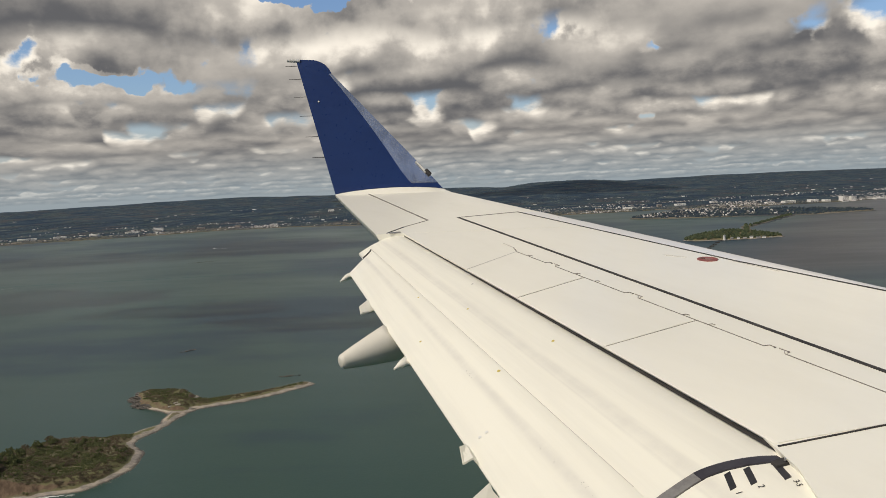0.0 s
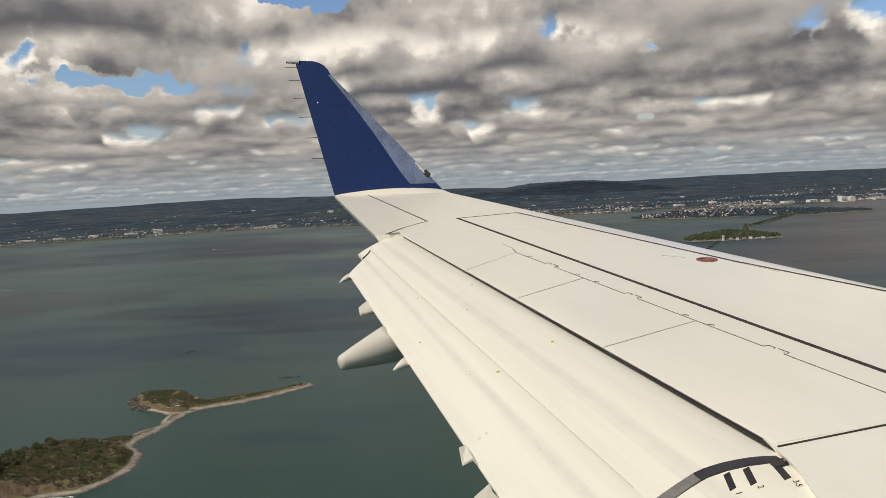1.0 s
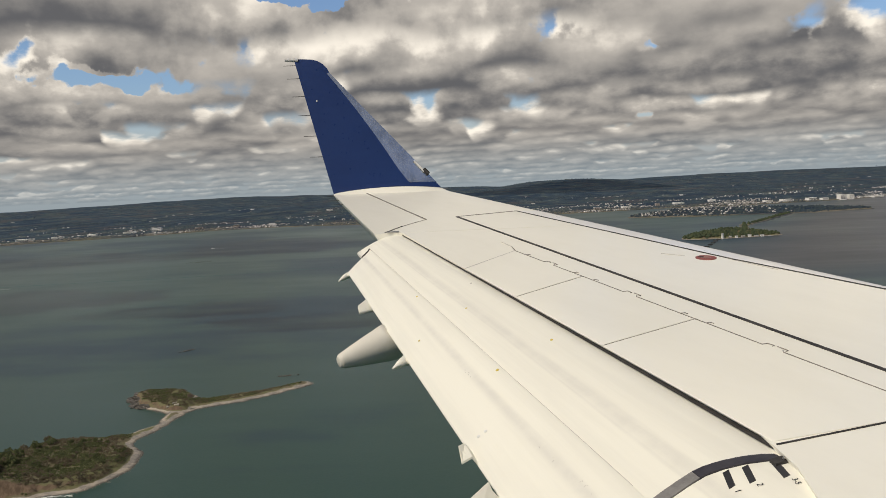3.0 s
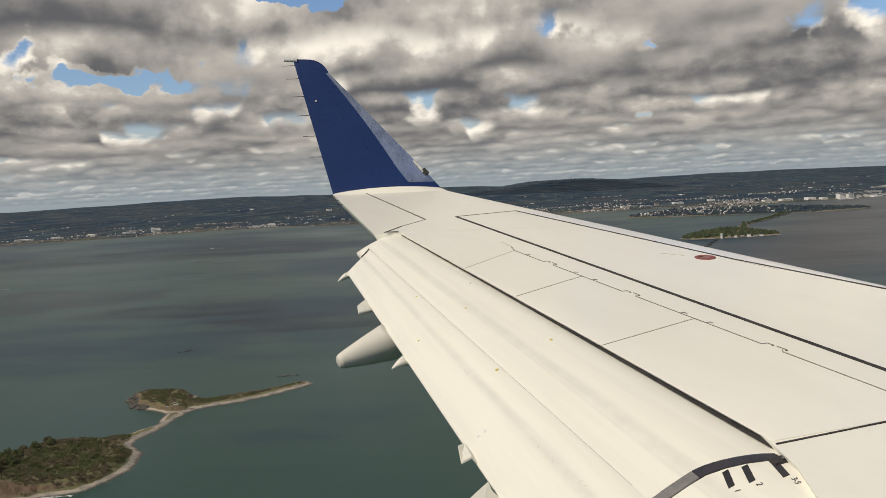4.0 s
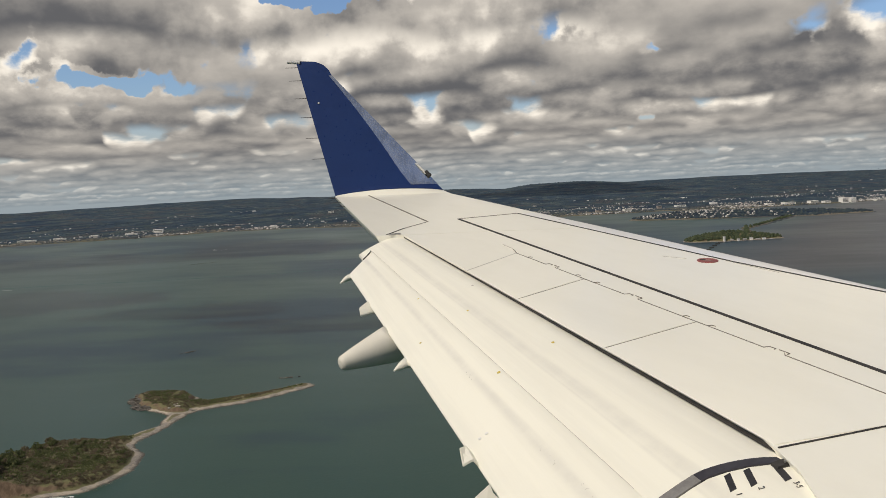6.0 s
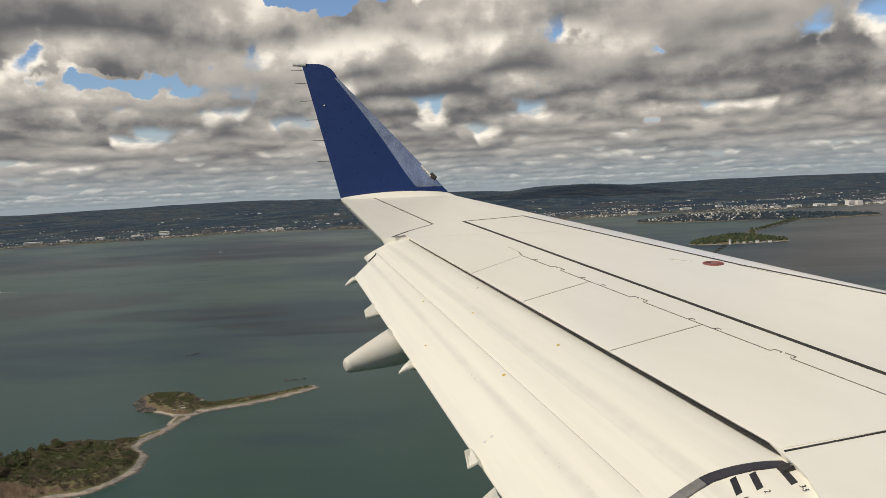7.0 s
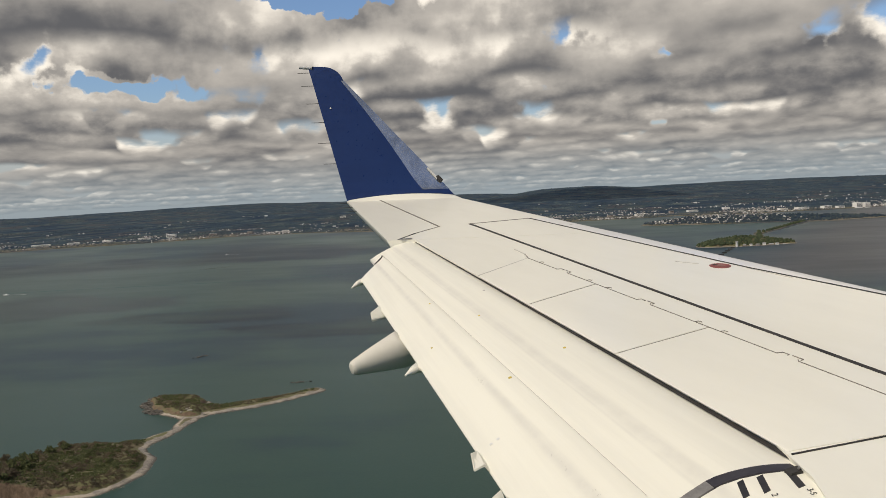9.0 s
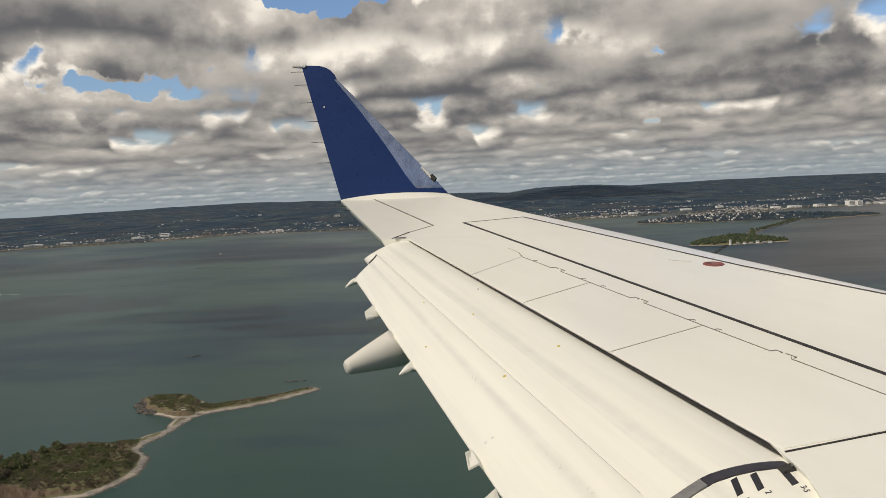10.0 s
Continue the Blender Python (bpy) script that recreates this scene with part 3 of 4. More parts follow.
def hinge_hook(y):
    """A short hooked tab."""
    hinge_run([(y, 0.0, 0.004), (y, 0.030, 0.008), (y, 0.032, 0.036)])
    hinge_run([(y, 0.0, 0.0), (y, 0.0, 0.028)])


JOGS, HOOKS = (6.86, 5.84, 4.62), (7.15, 6.45, 6.20, 5.27, 5.05)
run = 7.32
for y in sorted(JOGS + HOOKS, reverse=True):
    seam("spoiler_hinge_joint", (hinge_x(run), run), (hinge_x(y), y), 0.0038, SEAM, 0.004, 3, "fine grey hinge joint")
    run = y - 0.9255 * (0.155 if y in JOGS else 0.028)
    (hinge_jog if y in JOGS else hinge_hook)(y)
seam("spoiler_hinge_joint", (hinge_x(run), run), (2.06, 3.83), 0.0038, SEAM, 0.004, 3, "fine grey hinge joint")

# red ring on the skin over the tank
def disc(centre, radius, inner, lift):
    bm = bmesh.new()
    rings = []
    for r, z in ((inner, lift), (radius, lift), (radius, lift - 0.006), (inner, lift - 0.006)):
        rings.append([bm.verts.new(on_wing(centre[0] + r * math.cos(k * math.pi / 12), centre[1] + r * math.sin(k * math.pi / 12), z)) for k in range(24)])
    for a, b in zip(rings, rings[1:] + rings[:1]):
        for k in range(24):
            bm.faces.new((a[k], a[(k + 1) % 24], b[(k + 1) % 24], b[k]))
    bmesh.ops.recalc_face_normals(bm, faces=bm.faces)
    return bm


wing_part("filler_ring", disc((2.10, 6.76), 0.083, 0.040, 0.004), RED, "faded red ring marking")
wing_part("filler_cap", disc((2.10, 6.76), 0.039, 0.002, 0.005), surface("dull_red_cap", (0.16, 0.070, 0.060), (0.33, 0.17, 0.145), 16.0, rough=0.5), "dull round filler cap")
seam("filler_latch", (2.055, 6.80), (2.085, 6.775), 0.022, GAP, 0.0065)
seam("scuff", (1.80, 6.98), (1.96, 6.86), 0.010, SMUDGE, 0.003)
seam("scuff", (2.27, 6.66), (2.48, 6.28), 0.007, SMUDGE, 0.003)

# slat: the nose ahead of the joint
def slat_rear(y):
    return 0.835 + 0.530 * (9.415 - y) if y > 6.67 else 2.29 + 0.624 * (6.67 - y)


def slat_point(y, c):
    x0, x1 = slat_rear(y) + 0.014, lead_x(y) + 0.004
    x = x0 + (x1 - x0) * c
    share = (x - rear_x(y)) / (lead_x(y) - rear_x(y))
    return Vector((x, y, skin_point(y, min(share, 1.0)).z + 0.0025 - 0.02 * max(0, c - 0.85)))


wing_part("slat", slab(slat_point, steps(1.8, 9.38, 16), [0, 0.25, 0.5, 0.7, 0.85, 0.93, 1.0], 0.006), BOX_WHITE, "white leading edge slat")

# flaps
G0, G, AFT = Vector((-0.396, 8.408, -0.457)), Vector((0.325, -0.938, -0.122)), Vector((-0.945, -0.327, 0.0))
DROOP = radians(25)
FV = AFT * math.cos(DROOP) + Vector((0, 0, -math.sin(DROOP)))
FUP = FV.cross(G).normalized()
if FUP.z < 0:
    FUP = -FUP


def flap_point(s, c, lift=0.0):
    """s: metres inboard along the hinge, c: share of the chord. The flap bows over its chord."""
    chord = 0.665 + 0.0765 * s
    return G0 + G * s + FV * (chord * c) + FUP * (lift + 0.06 * chord * 4 * c * (1 - c) - 0.006 - 0.034 * math.exp(-max(c, -0.02) / 0.065))


def flap_surface():
    """White paint with streaks along the span, shading of the bowed nose and middle painted as soft grey bands, and a
    band of dirt along the aft flap's spar.
    """
    m = bpy.data.materials.new("white_flap_paint")
    m.use_nodes = True
    n = Nodes(m.node_tree)
    at = n.add("ShaderNodeTexCoord").outputs["Object"]
    rows = Matrix((G, FV, FUP)).transposed().inverted()
    from_hinge = n.add("ShaderNodeVectorMath")
    from_hinge.operation = "SUBTRACT"
    n.put(from_hinge.inputs[0], at)
    from_hinge.inputs[1].default_value = G0 - Vector(ROOT)
    dots = []
    for k in (0, 1):
        node = n.add("ShaderNodeVectorMath")
        node.operation = "DOT_PRODUCT"
        n.put(node.inputs[0], from_hinge.outputs[0])
        node.inputs[1].default_value = rows[k]
        dots.append(node.outputs["Value"])
    span = dots[0]
    chord = n.math("DIVIDE", dots[1], n.math("ADD", n.math("MULTIPLY", span, 0.0765), 0.665))
    flow = n.add("ShaderNodeCombineXYZ")
    n.put(flow.inputs[0], n.math("MULTIPLY", span, 0.45))
    n.put(flow.inputs[1], n.math("MULTIPLY", chord, 9.0))
    streak, speck = n.noise(flow.outputs[0], 1.0, 6.0, 0.6), n.noise(at, 6.0, 6.0, 0.65)
    colour = n.mix(n.smooth(streak, 0.36, 0.66), (0.820, 0.806, 0.718), (0.770, 0.756, 0.676))
    # 0.00, 0.335 and 0.375 paint the bow's shading into the colour; 0.715 is dirt
    for middle, half, weight in ((0.00, 0.13, 0.55), (0.335, 0.060, 0.42), (0.375, 0.014, 0.25), (0.715, 0.050, 0.50)):
        wander = n.math("ADD", n.math("SUBTRACT", chord, middle), n.math("MULTIPLY", n.math("SUBTRACT", streak, 0.5), 0.05))
        band = n.smooth(n.math("ABSOLUTE", wander), 0.0, half, weight, 0.0)
        colour = n.mix(n.math("MULTIPLY", band, n.smooth(speck, 0.25, 0.65, 0.55, 1.2)), colour, (0.60, 0.585, 0.545))
    b = n.add("ShaderNodeBsdfPrincipled")
    n.put(b.inputs["Base Color"], colour)
    n.put(b.inputs["Roughness"], n.smooth(speck, 0.3, 0.7, 0.36, 0.48))
    b.inputs["Coat Weight"].default_value, b.inputs["Coat Roughness"].default_value = 0.12, 0.15
    bump = n.add("ShaderNodeBump")
    bump.inputs["Strength"].default_value, bump.inputs["Distance"].default_value = 0.05, 0.02
    n.put(bump.inputs["Height"], streak)
    n.put(b.inputs["Normal"], bump.outputs[0])
    n.tree.links.new(b.outputs[0], n.add("ShaderNodeOutputMaterial").inputs[0])
    return m


FLAP_WHITE = flap_surface()


def flap_end(c):
    """The inboard end is cut at a slant near the hinge."""
    return 5.245 + 0.16 * max(0.0, 1 - c / 0.34) ** 1.4


def fore_point(u, c):
    a = -0.070 + 0.03 * c
    return flap_point(a + (flap_end(c) - a) * u, c)


def aft_end(c):
    return 0.095 + 0.18 * max(0.0, (c - 0.56) / 0.44) ** 0.6


def aft_point(u, c):
    # the outer end is cut back towards the trailing edge
    a = aft_end(c)
    return flap_point(a + (flap_end(c) - a) * u, c, (0.001 + 0.019 * min(1.0, 9 * u)) * min(1.0, (c - 0.52) / 0.06))


wing_part("fore_flap", slab(fore_point, steps(0, 1, 14), steps(-0.06, 0.56, 11) + [0.60, 0.66, 0.725], lambda s, c: 0.02 + 0.05 * max(0, 0.5 - c)), FLAP_WHITE, "white fore flap")
wing_part("aft_flap", slab(aft_point, [0, 0.03, 0.06, 0.09] + steps(0.12, 1, 12), [0.555, 0.565, 0.59, 0.63, 0.7, 0.8, 0.9, 1.005], lambda s, c: 0.008 + 0.05 * (1.0 - min(c, 1.0))), FLAP_WHITE, "white aft flap")
# dark sheet painted for the shade in the slit between the ends of the fore and aft flaps
wing_part("flap_end_slit_shade", slab(lambda u, c: flap_point(aft_end(c) - 0.036 + 0.036 * u, c, 0.004), [0, 1], steps(0.56, 0.724, 6), 0.008), GAP, "dark sheet for the shade in the slit at the flap's end")
wing_part("flap_joint", slab(lambda u, c: fore_point(u, 0.550 + 0.0045 * c) + FUP * 0.006, steps(0.02, 0.975, 10), [0, 1], 0.01), SMUDGE, "fine grey joint")
# dark sheet under the rear edge of the skin, painted for the open slot's shade, wider inboard
wing_part("flap_slot_shade", slab(lambda s, c: flap_point(s, -0.03 + c * (0.035 + 0.0032 * s), 0.014 + 0.012 * (1 - c)), steps(-0.05, 5.54, 10), [0.0, 0.3, 0.7, 1.0], 0.008), GAP, "dark sheet for the shade in the slot ahead of the flap")


def seal_point(u, c):
    return flap_point(flap_end(c) + 0.003 + 0.056 * u, c, 0.010)


wing_part("end_seal", slab(seal_point, [0, 0.3, 0.7, 1], steps(0.05, 0.345, 8), 0.03), SEAL, "black rubber end seal")
wing_part("worn_end_seal", slab(seal_point, [0, 0.3, 0.7, 1], steps(0.348, 1.0, 10), 0.03), SEAL_GREY, "worn grey end seal")


def inboard_point(u, c):
    a = flap_end(c) + 0.062
    return flap_point(a + (7.6 - a) * u, c, 0.004)


inboard_flap = wing_part("inboard_flap", slab(inboard_point, [0, 0.05, 0.15, 0.4, 1.0], steps(0.02, 1.0, 14), 0.04), FLAP_WHITE, "white inboard flap with black position marks")


def mark(s0, c0, s1, c1, width):
    def at(u, v):
        return flap_point(s0 + (s1 - s0) * u, c0 + (c1 - c0) * u + width * v, 0.006)
    part("position_mark", slab(at, steps(0, 1, 3), [-0.5, 0.5], 0.008), BLACK, inboard_flap, "black painted bar", ROOT)


mark(5.345, 0.256, 5.440, 0.296, 0.028)
mark(5.372, 0.186, 5.472, 0.226, 0.028)
mark(5.415, 0.088, 5.530, 0.119, 0.028)


def lettering(text, s, c, size):
    curve = bpy.data.curves.new("lettering", "FONT")
    curve.body, curve.size, curve.extrude = text, size, 0.0004
    curve.align_x = "CENTER"
    temp = bpy.data.objects.new("lettering", curve)
    me = bpy.data.meshes.new_from_object(temp)
    bpy.data.objects.remove(temp)
    me.materials.append(BLACK)
    ob = new("lettering", me)
    ob.parent = inboard_flap
    right = (flap_point(s, c - 0.02) - flap_point(s, c + 0.02)).normalized()
    up = (flap_point(s - 0.02, c) - flap_point(s + 0.02, c)).normalized()
    nrm = right.cross(up).normalized()
    m = Matrix((right, up, nrm)).transposed().to_4x4()
    turn = Matrix.Rotation(radians(-110), 4, "Z")
    ob.matrix_basis = Matrix.Translation(flap_point(s, c, 0.0055) - Vector(ROOT)) @ m @ turn
    tagged(ob, "small black number " + text)


lettering("1", 5.470, 0.306, 0.036)
lettering("2", 5.500, 0.229, 0.036)
lettering("3-5", 5.572, 0.124, 0.034)

# link fitting in the corner of the flap slot
wing_part("flap_link", tube([flap_point(5.425, 0.030, 0.025), flap_point(5.445, 0.062, 0.025)], [0.006, 0.005], 8), STEEL, "bare steel link")
wing_part("link_cover", slab(lambda s, c: flap_point(s, c, 0.016), [5.41, 5.45], steps(0.03, 0.10, 4), 0.02), GAP, "dark cover at the flap corner")

# flap track fairing and small fittings along the trailing edge
def finer(path, radii, count):
    """The same path with more points between its own."""
    points, widths = [], []
    for i in range(len(path) - 1):
        for k in range(count):
            points.append(Vector(path[i]).lerp(Vector(path[i + 1]), k / count))
            widths.append(radii[i] + (radii[i + 1] - radii[i]) * k / count)
    return points + [Vector(path[-1])], widths + [radii[-1]]


def tucked(bm):
    """Press what would stand through the flap down against its underside."""
    frame_of_flap = Matrix((G, FV, FUP)).transposed().inverted()
    for v in bm.verts:
        s, along, h = frame_of_flap @ (v.co - G0)
        chord = 0.665 + 0.0765 * s
        c = along / chord
        if 0.0 < c < 1.01:
            most = 0.24 * chord * c * (1 - c) - 0.022 - 0.05 * (1.0 - min(c, 1.0))
            v.co -= FUP * max(0.0, h - most)
    return bm


def fairing():
    a, b = Vector((-0.775, 5.995, -1.234)), Vector((-0.40, 6.24, -1.138))
    path = [a + (b - a) * q for q in (0, 0.012, 0.045, 0.3, 0.6, 0.9, 1.3, 1.8, 2.4, 2.9)]
    return tube(*finer(path, [0.012, 0.034, 0.047, 0.072, 0.098, 0.122, 0.138, 0.14, 0.11, 0.03], 6), 28, 1.15)


wing_part("flap_track_fairing", tucked(fairing()), FAIRING_GREY, "canoe-shaped flap track fairing, painted pale grey for its shade")
wing_part("fairing_fin", slab(lambda u, v: Vector((-0.565, 6.13, -1.09)).lerp(Vector((-0.47, 6.20, -1.05)), u) + Vector((0, 0, -0.07 * v)), [0, 1], [0, 1], 0.008, Vector((0.6, -0.8, 0))), WHITE)
wing_part("hinge_fairing", tucked(tube(*finer([(-0.958, 7.750, -0.843), (-0.915, 7.86, -0.818), (-0.84, 8.05, -0.795), (-0.74, 8.30, -0.80)], [0.006, 0.026, 0.042, 0.046], 5), 14)), WHITE, "small pointed hinge fairing")
wing_part("hinge_fairing", tucked(tube(*finer([(-0.352, 5.448, -1.176), (-0.31, 5.52, -1.163), (-0.24, 5.66, -1.145), (-0.12, 5.88, -1.15)], [0.006, 0.026, 0.042, 0.046], 5), 14)), WHITE, "small pointed hinge fairing")


def bracket(corners, thick):
    bm = bmesh.new()
    top = [bm.verts.new(c) for c in corners]
    low = [bm.verts.new(Vector(c) + Vector((0, 0, -thick))) for c in corners]
    bm.faces.new(top)
    bm.faces.new(low[::-1])
    for i in range(len(corners)):
        j = (i + 1) % len(corners)
        bm.faces.new((top[i], low[i], low[j], top[j]))
    bmesh.ops.recalc_face_normals(bm, faces=bm.faces)
    bmesh.ops.bevel(bm, geom=bm.edges[:], offset=0.004, segments=2, affect="EDGES")
    return bm


wing_part("flap_bracket", bracket([(-0.685, 6.750, -0.995), (-0.700, 6.800, -0.942), (-0.644, 6.950, -0.910), (-0.59, 6.93, -0.955), (-0.58, 6.84, -0.985)], 0.02), FLAP_WHITE, "white angled flap bracket")
wing_part("flap_bracket", bracket([(0.039, 4.200, -1.311), (0.051, 4.050, -1.354), (0.103, 4.100, -1.345), (0.15, 4.13, -1.41), (0.13, 4.30, -1.39), (0.072, 4.300, -1.330)], 0.012), FLAP_WHITE, "white angled flap bracket")
wing_part("hinge_fairing", bracket([(0.070, 3.700, -1.403), (0.171, 3.850, -1.375), (0.185, 3.82, -1.41), (0.30, 3.80, -1.53), (0.30, 3.55, -1.58), (0.08, 3.5, -1.52)], 0.05), FLAP_WHITE, "white pointed hinge fairing")


def rivet(s, c, r, material, label):
    p = flap_point(s, c, 0.001 if c < 0.55 else 0.021)
    wing_part("paint_dot", tube([p - FUP * 0.004, p + FUP * 0.0015], [r, r], 8), material, label)


for s, c, r in ((3.598, 0.175, 0.010), (3.64, 0.588, 0.011), (2.571, 0.371, 0.008), (2.632, 0.845, 0.008), (1.931, 0.60, 0.008)):
    rivet(s, c, r, YELLOW, "small yellow paint dot")
rivet(2.131, 0.124, 0.009, SMUDGE, "small grey stain")
for s, c in ((4.075, 0.919), (4.083, 0.874)):
    rivet(s, c, 0.010, HULL, "pale round fastener")
    rivet(s, c + 0.0001, 0.0035, SMUDGE, "dull screw head")
rng = random.Random(5)
for s0, c0, length in ((3.40, 0.735, 0.12), (4.47, 0.717, 0.2), (4.9, 0.692, 0.15)):
    for i in range(7):
        rivet(s0 + rng.random() * length, c0 + rng.uniform(-0.01, 0.01), rng.uniform(0.0010, 0.0024), SMUDGE, "dark scuff mark")


# ------------------------------------------------------------ sea
def sheet_disc(radius, z):
    bm = bmesh.new()
    rings = [[bm.verts.new((0, 0, z))]]
    for r in (60, 200, 500, 1200, 2500, radius):
        rings.append([bm.verts.new((r * math.cos(k * math.pi / 36), r * math.sin(k * math.pi / 36), z)) for k in range(72)])
    for k in range(72):
        bm.faces.new((rings[0][0], rings[1][k], rings[1][(k + 1) % 72]))
        for a, b in zip(rings[1:], rings[2:]):
            bm.faces.new((a[k], b[k], b[(k + 1) % 72], a[(k + 1) % 72]))
    return bm


tagged(part("water", sheet_disc(4950, 0.0), SEA), "green rippled harbour water with wind lanes and painted cloud shade", "sea", kind="structure")


def raw(name, verts, faces, material, label, category, kind):
    me = bpy.data.meshes.new(name)
    me.from_pydata(verts, [], faces)
    me.materials.append(material)
    me.update()
    return tagged(new(name, me), label, category, kind=kind)


def ramp(a, b, x):
    q = min(max((x - a) / (b - a), 0.0), 1.0)
    return q * q * (3 - 2 * q)


def relief(x, y, size, octaves=4):
    v, a, f = 0.0, 1.0, 1.0 / size
    for _ in range(octaves):
        v += a * noise.noise(Vector((x * f, y * f, 7.3)))
        a, f = a * 0.5, f * 2.1
    return v


def height_field(x0, x1, nx, y0, y1, ny, height, floor_z=-0.4):
    """Grid of a height function; cells that lie wholly under water are left out."""
    xs, ys = steps(x0, x1, nx), steps(y0, y1, ny)
    verts = [(x, y, height(x, y)) for x in xs for y in ys]
    faces = []
    for i in range(nx - 1):
        for j in range(ny - 1):
            f = (i * ny + j, (i + 1) * ny + j, (i + 1) * ny + j + 1, i * ny + j + 1)
            if max(verts[k][2] for k in f) > floor_z:
                faces.append(f)
    return verts, faces


def capsules(nodes):
    """Depth inside a chain of tapered capsules: positive on land."""
    def inside(x, y):
        best = -1e9
        for (ax, ay, ar), (bx, by, br) in nodes:
            dx, dy = bx - ax, by - ay
            q = min(max(((x - ax) * dx + (y - ay) * dy) / (dx * dx + dy * dy), 0.0), 1.0)
            best = max(best, ar + (br - ar) * q - math.hypot(x - ax - dx * q, y - ay - dy * q))
        return best
    return inside


# ------------------------------------------------------------ cumulus between the sun and the harbour: they throw the dark patches on water and land
def cloud(x, y, half_x, half_y, lift, seed):
    """A heaped cloud with a flat base whose shadow falls round x, y."""
    bm = bmesh.new()
    ox, oy = seed * 31.7, seed * 17.3
    rings = [[bm.verts.new((0, 0, 0.25 * half_y))]]
    count, levels = 72, 10
    for k in range(1, levels + 1):
        q, ring = k / levels, []
        for i in range(count):
            a = 2 * math.pi * i / count
            rim = 1.0 + 0.55 * relief(math.cos(a) + ox, math.sin(a) + oy, 0.8, 4)
            heap = 0.30 * half_y * math.sqrt(max(0.0, 1 - q * q)) * (1 + 0.8 * relief(q * math.cos(a) * 2 + ox, q * math.sin(a) * 2 + oy, 0.5, 4))
            ring.append(bm.verts.new((half_x * rim * q * math.cos(a), half_y * rim * q * math.sin(a), heap)))
        rings.append(ring)
    for i in range(count):
        j = (i + 1) % count
        bm.faces.new((rings[0][0], rings[1][i], rings[1][j]))
        for a, b in zip(rings[1:], rings[2:]):
            bm.faces.new((a[i], b[i], b[j], a[j]))
    bm.faces.new(rings[-1][::-1])
    sharpen(bm, 1.2)
    ob = tagged(part("cloud", bm, CLOUD), "white heaped cumulus cloud with a flat base", "cloud", kind="structure")
    ob.location = Vector((x, y, 0)) + SUN_TO * (lift / SUN_TO.z)
    return ob


cloud(-430, 985, 170, 110, 520, 1)
cloud(-215, 1080, 95, 130, 520, 2)
cloud(-292, 600, 92, 58, 460, 3)
cloud(-160, 512, 66, 34, 460, 4)
cloud(-66, 450, 54, 30, 460, 5)
cloud(420, 3250, 420, 300, 1400, 6)

# ------------------------------------------------------------ the near island: a drumlin with a bluff, a neck of shingle, a rocky head and a long spit
CHAIN = [((-148, 190.5, 3.6), (-126, 200, 10.5)), ((-126, 200, 10.5), (-106, 218, 22.0)), ((-106, 218, 22.0), (-101, 219, 16.5)), ((-104, 226, 19.0), (-106, 232, 16.0)),
         ((-98, 243, 6.5), (-93.5, 249, 3.6)), ((-93.5, 249, 3.6), (-89.3, 260, 1.9)), ((-89.3, 260, 1.9), (-89.5, 270, 3.2)), ((-90, 277, 6.0), (-98, 289, 10.5)), ((-98, 289, 10.5), (-104, 295, 7.6)),
         ((-90, 281, 7.0), (-74, 288.5, 6.2)), ((-74, 288.5, 6.2), (-62, 297, 4.8)), ((-62, 297, 4.8), (-54, 305, 4.4))]
island_depth = capsules(CHAIN)


def island_height(x, y):
    d = island_depth(x, y) + 1.1 * relief(x, y, 9.0, 4) + 0.8 * relief(x, y, 24.0, 2)
    if d < -6:
        return -1.0
    z = 0.26 * d if d < 2.5 else 0.65 + 0.08 * (min(d, 6.0) - 2.5)
    if y < 246 and x < -86:
        near_y = 190 + 10 * ramp(-118, -90, x) + 2.0 * relief(x, 3.0, 7.0, 3)
        q = (y - near_y - 3.0) / 3.2
        amp = 5.6 * ramp(-149, -134, x) * (1 - 0.75 * ramp(-118, -98, x))
        rise = ramp(0, 1, q) * (1 - 0.72 * ramp(4, 52, y - near_y))
        z += amp * rise * ramp(2.0, 5.0, d)
        z += 0.35 * relief(x, y, 6.0, 3) * ramp(3, 6, d)
    if y > 274 and x < -84:
        z += 1.5 * ramp(0.5, 3.5, d) * ramp(-84, -92, x)
        z += 0.5 * relief(x, y, 4.0, 3) * ramp(0.2, 2, d)
    return z


v, f = height_field(-160, -40, 201, 178, 324, 245, island_height)
island = raw("ground", v, f, ISLAND, "shingle-edged island with brown bluff, scrub and spit", "island", "structure")
for p in island.data.polygons:
    p.use_smooth = True


def clump(rng, count, size, spread, lift):
    """A crown of many small leafy tufts with gaps between."""
    verts, faces = [], []
    for _ in range(count):
        a, r = rng.uniform(0, 2 * math.pi), spread * math.sqrt(rng.random())
        zz = lift * (0.25 + 0.75 * rng.random()) * (1.05 - 0.55 * (r / spread) ** 2)
        c = Vector((r * math.cos(a), r * math.sin(a), zz))
        t = size * rng.uniform(0.6, 1.3)
        base = len(verts)
        for k in range(3):
            b = a + rng.uniform(-0.5, 0.5) + k * 2.1
            verts.append(c + Vector((t * math.cos(b), t * math.sin(b), rng.uniform(-0.5, 0.3) * t)))
        verts.append(c + Vector((rng.uniform(-0.3, 0.3) * t, rng.uniform(-0.3, 0.3) * t, t * rng.uniform(0.6, 1.1))))
        verts.append(c + Vector((0, 0, -0.6 * t)))
        faces += [(base, base + 1, base + 3), (base + 1, base + 2, base + 3), (base + 2, base, base + 3),
                  (base + 1, base, base + 4), (base + 2, base + 1, base + 4), (base, base + 2, base + 4)]
    return verts, faces


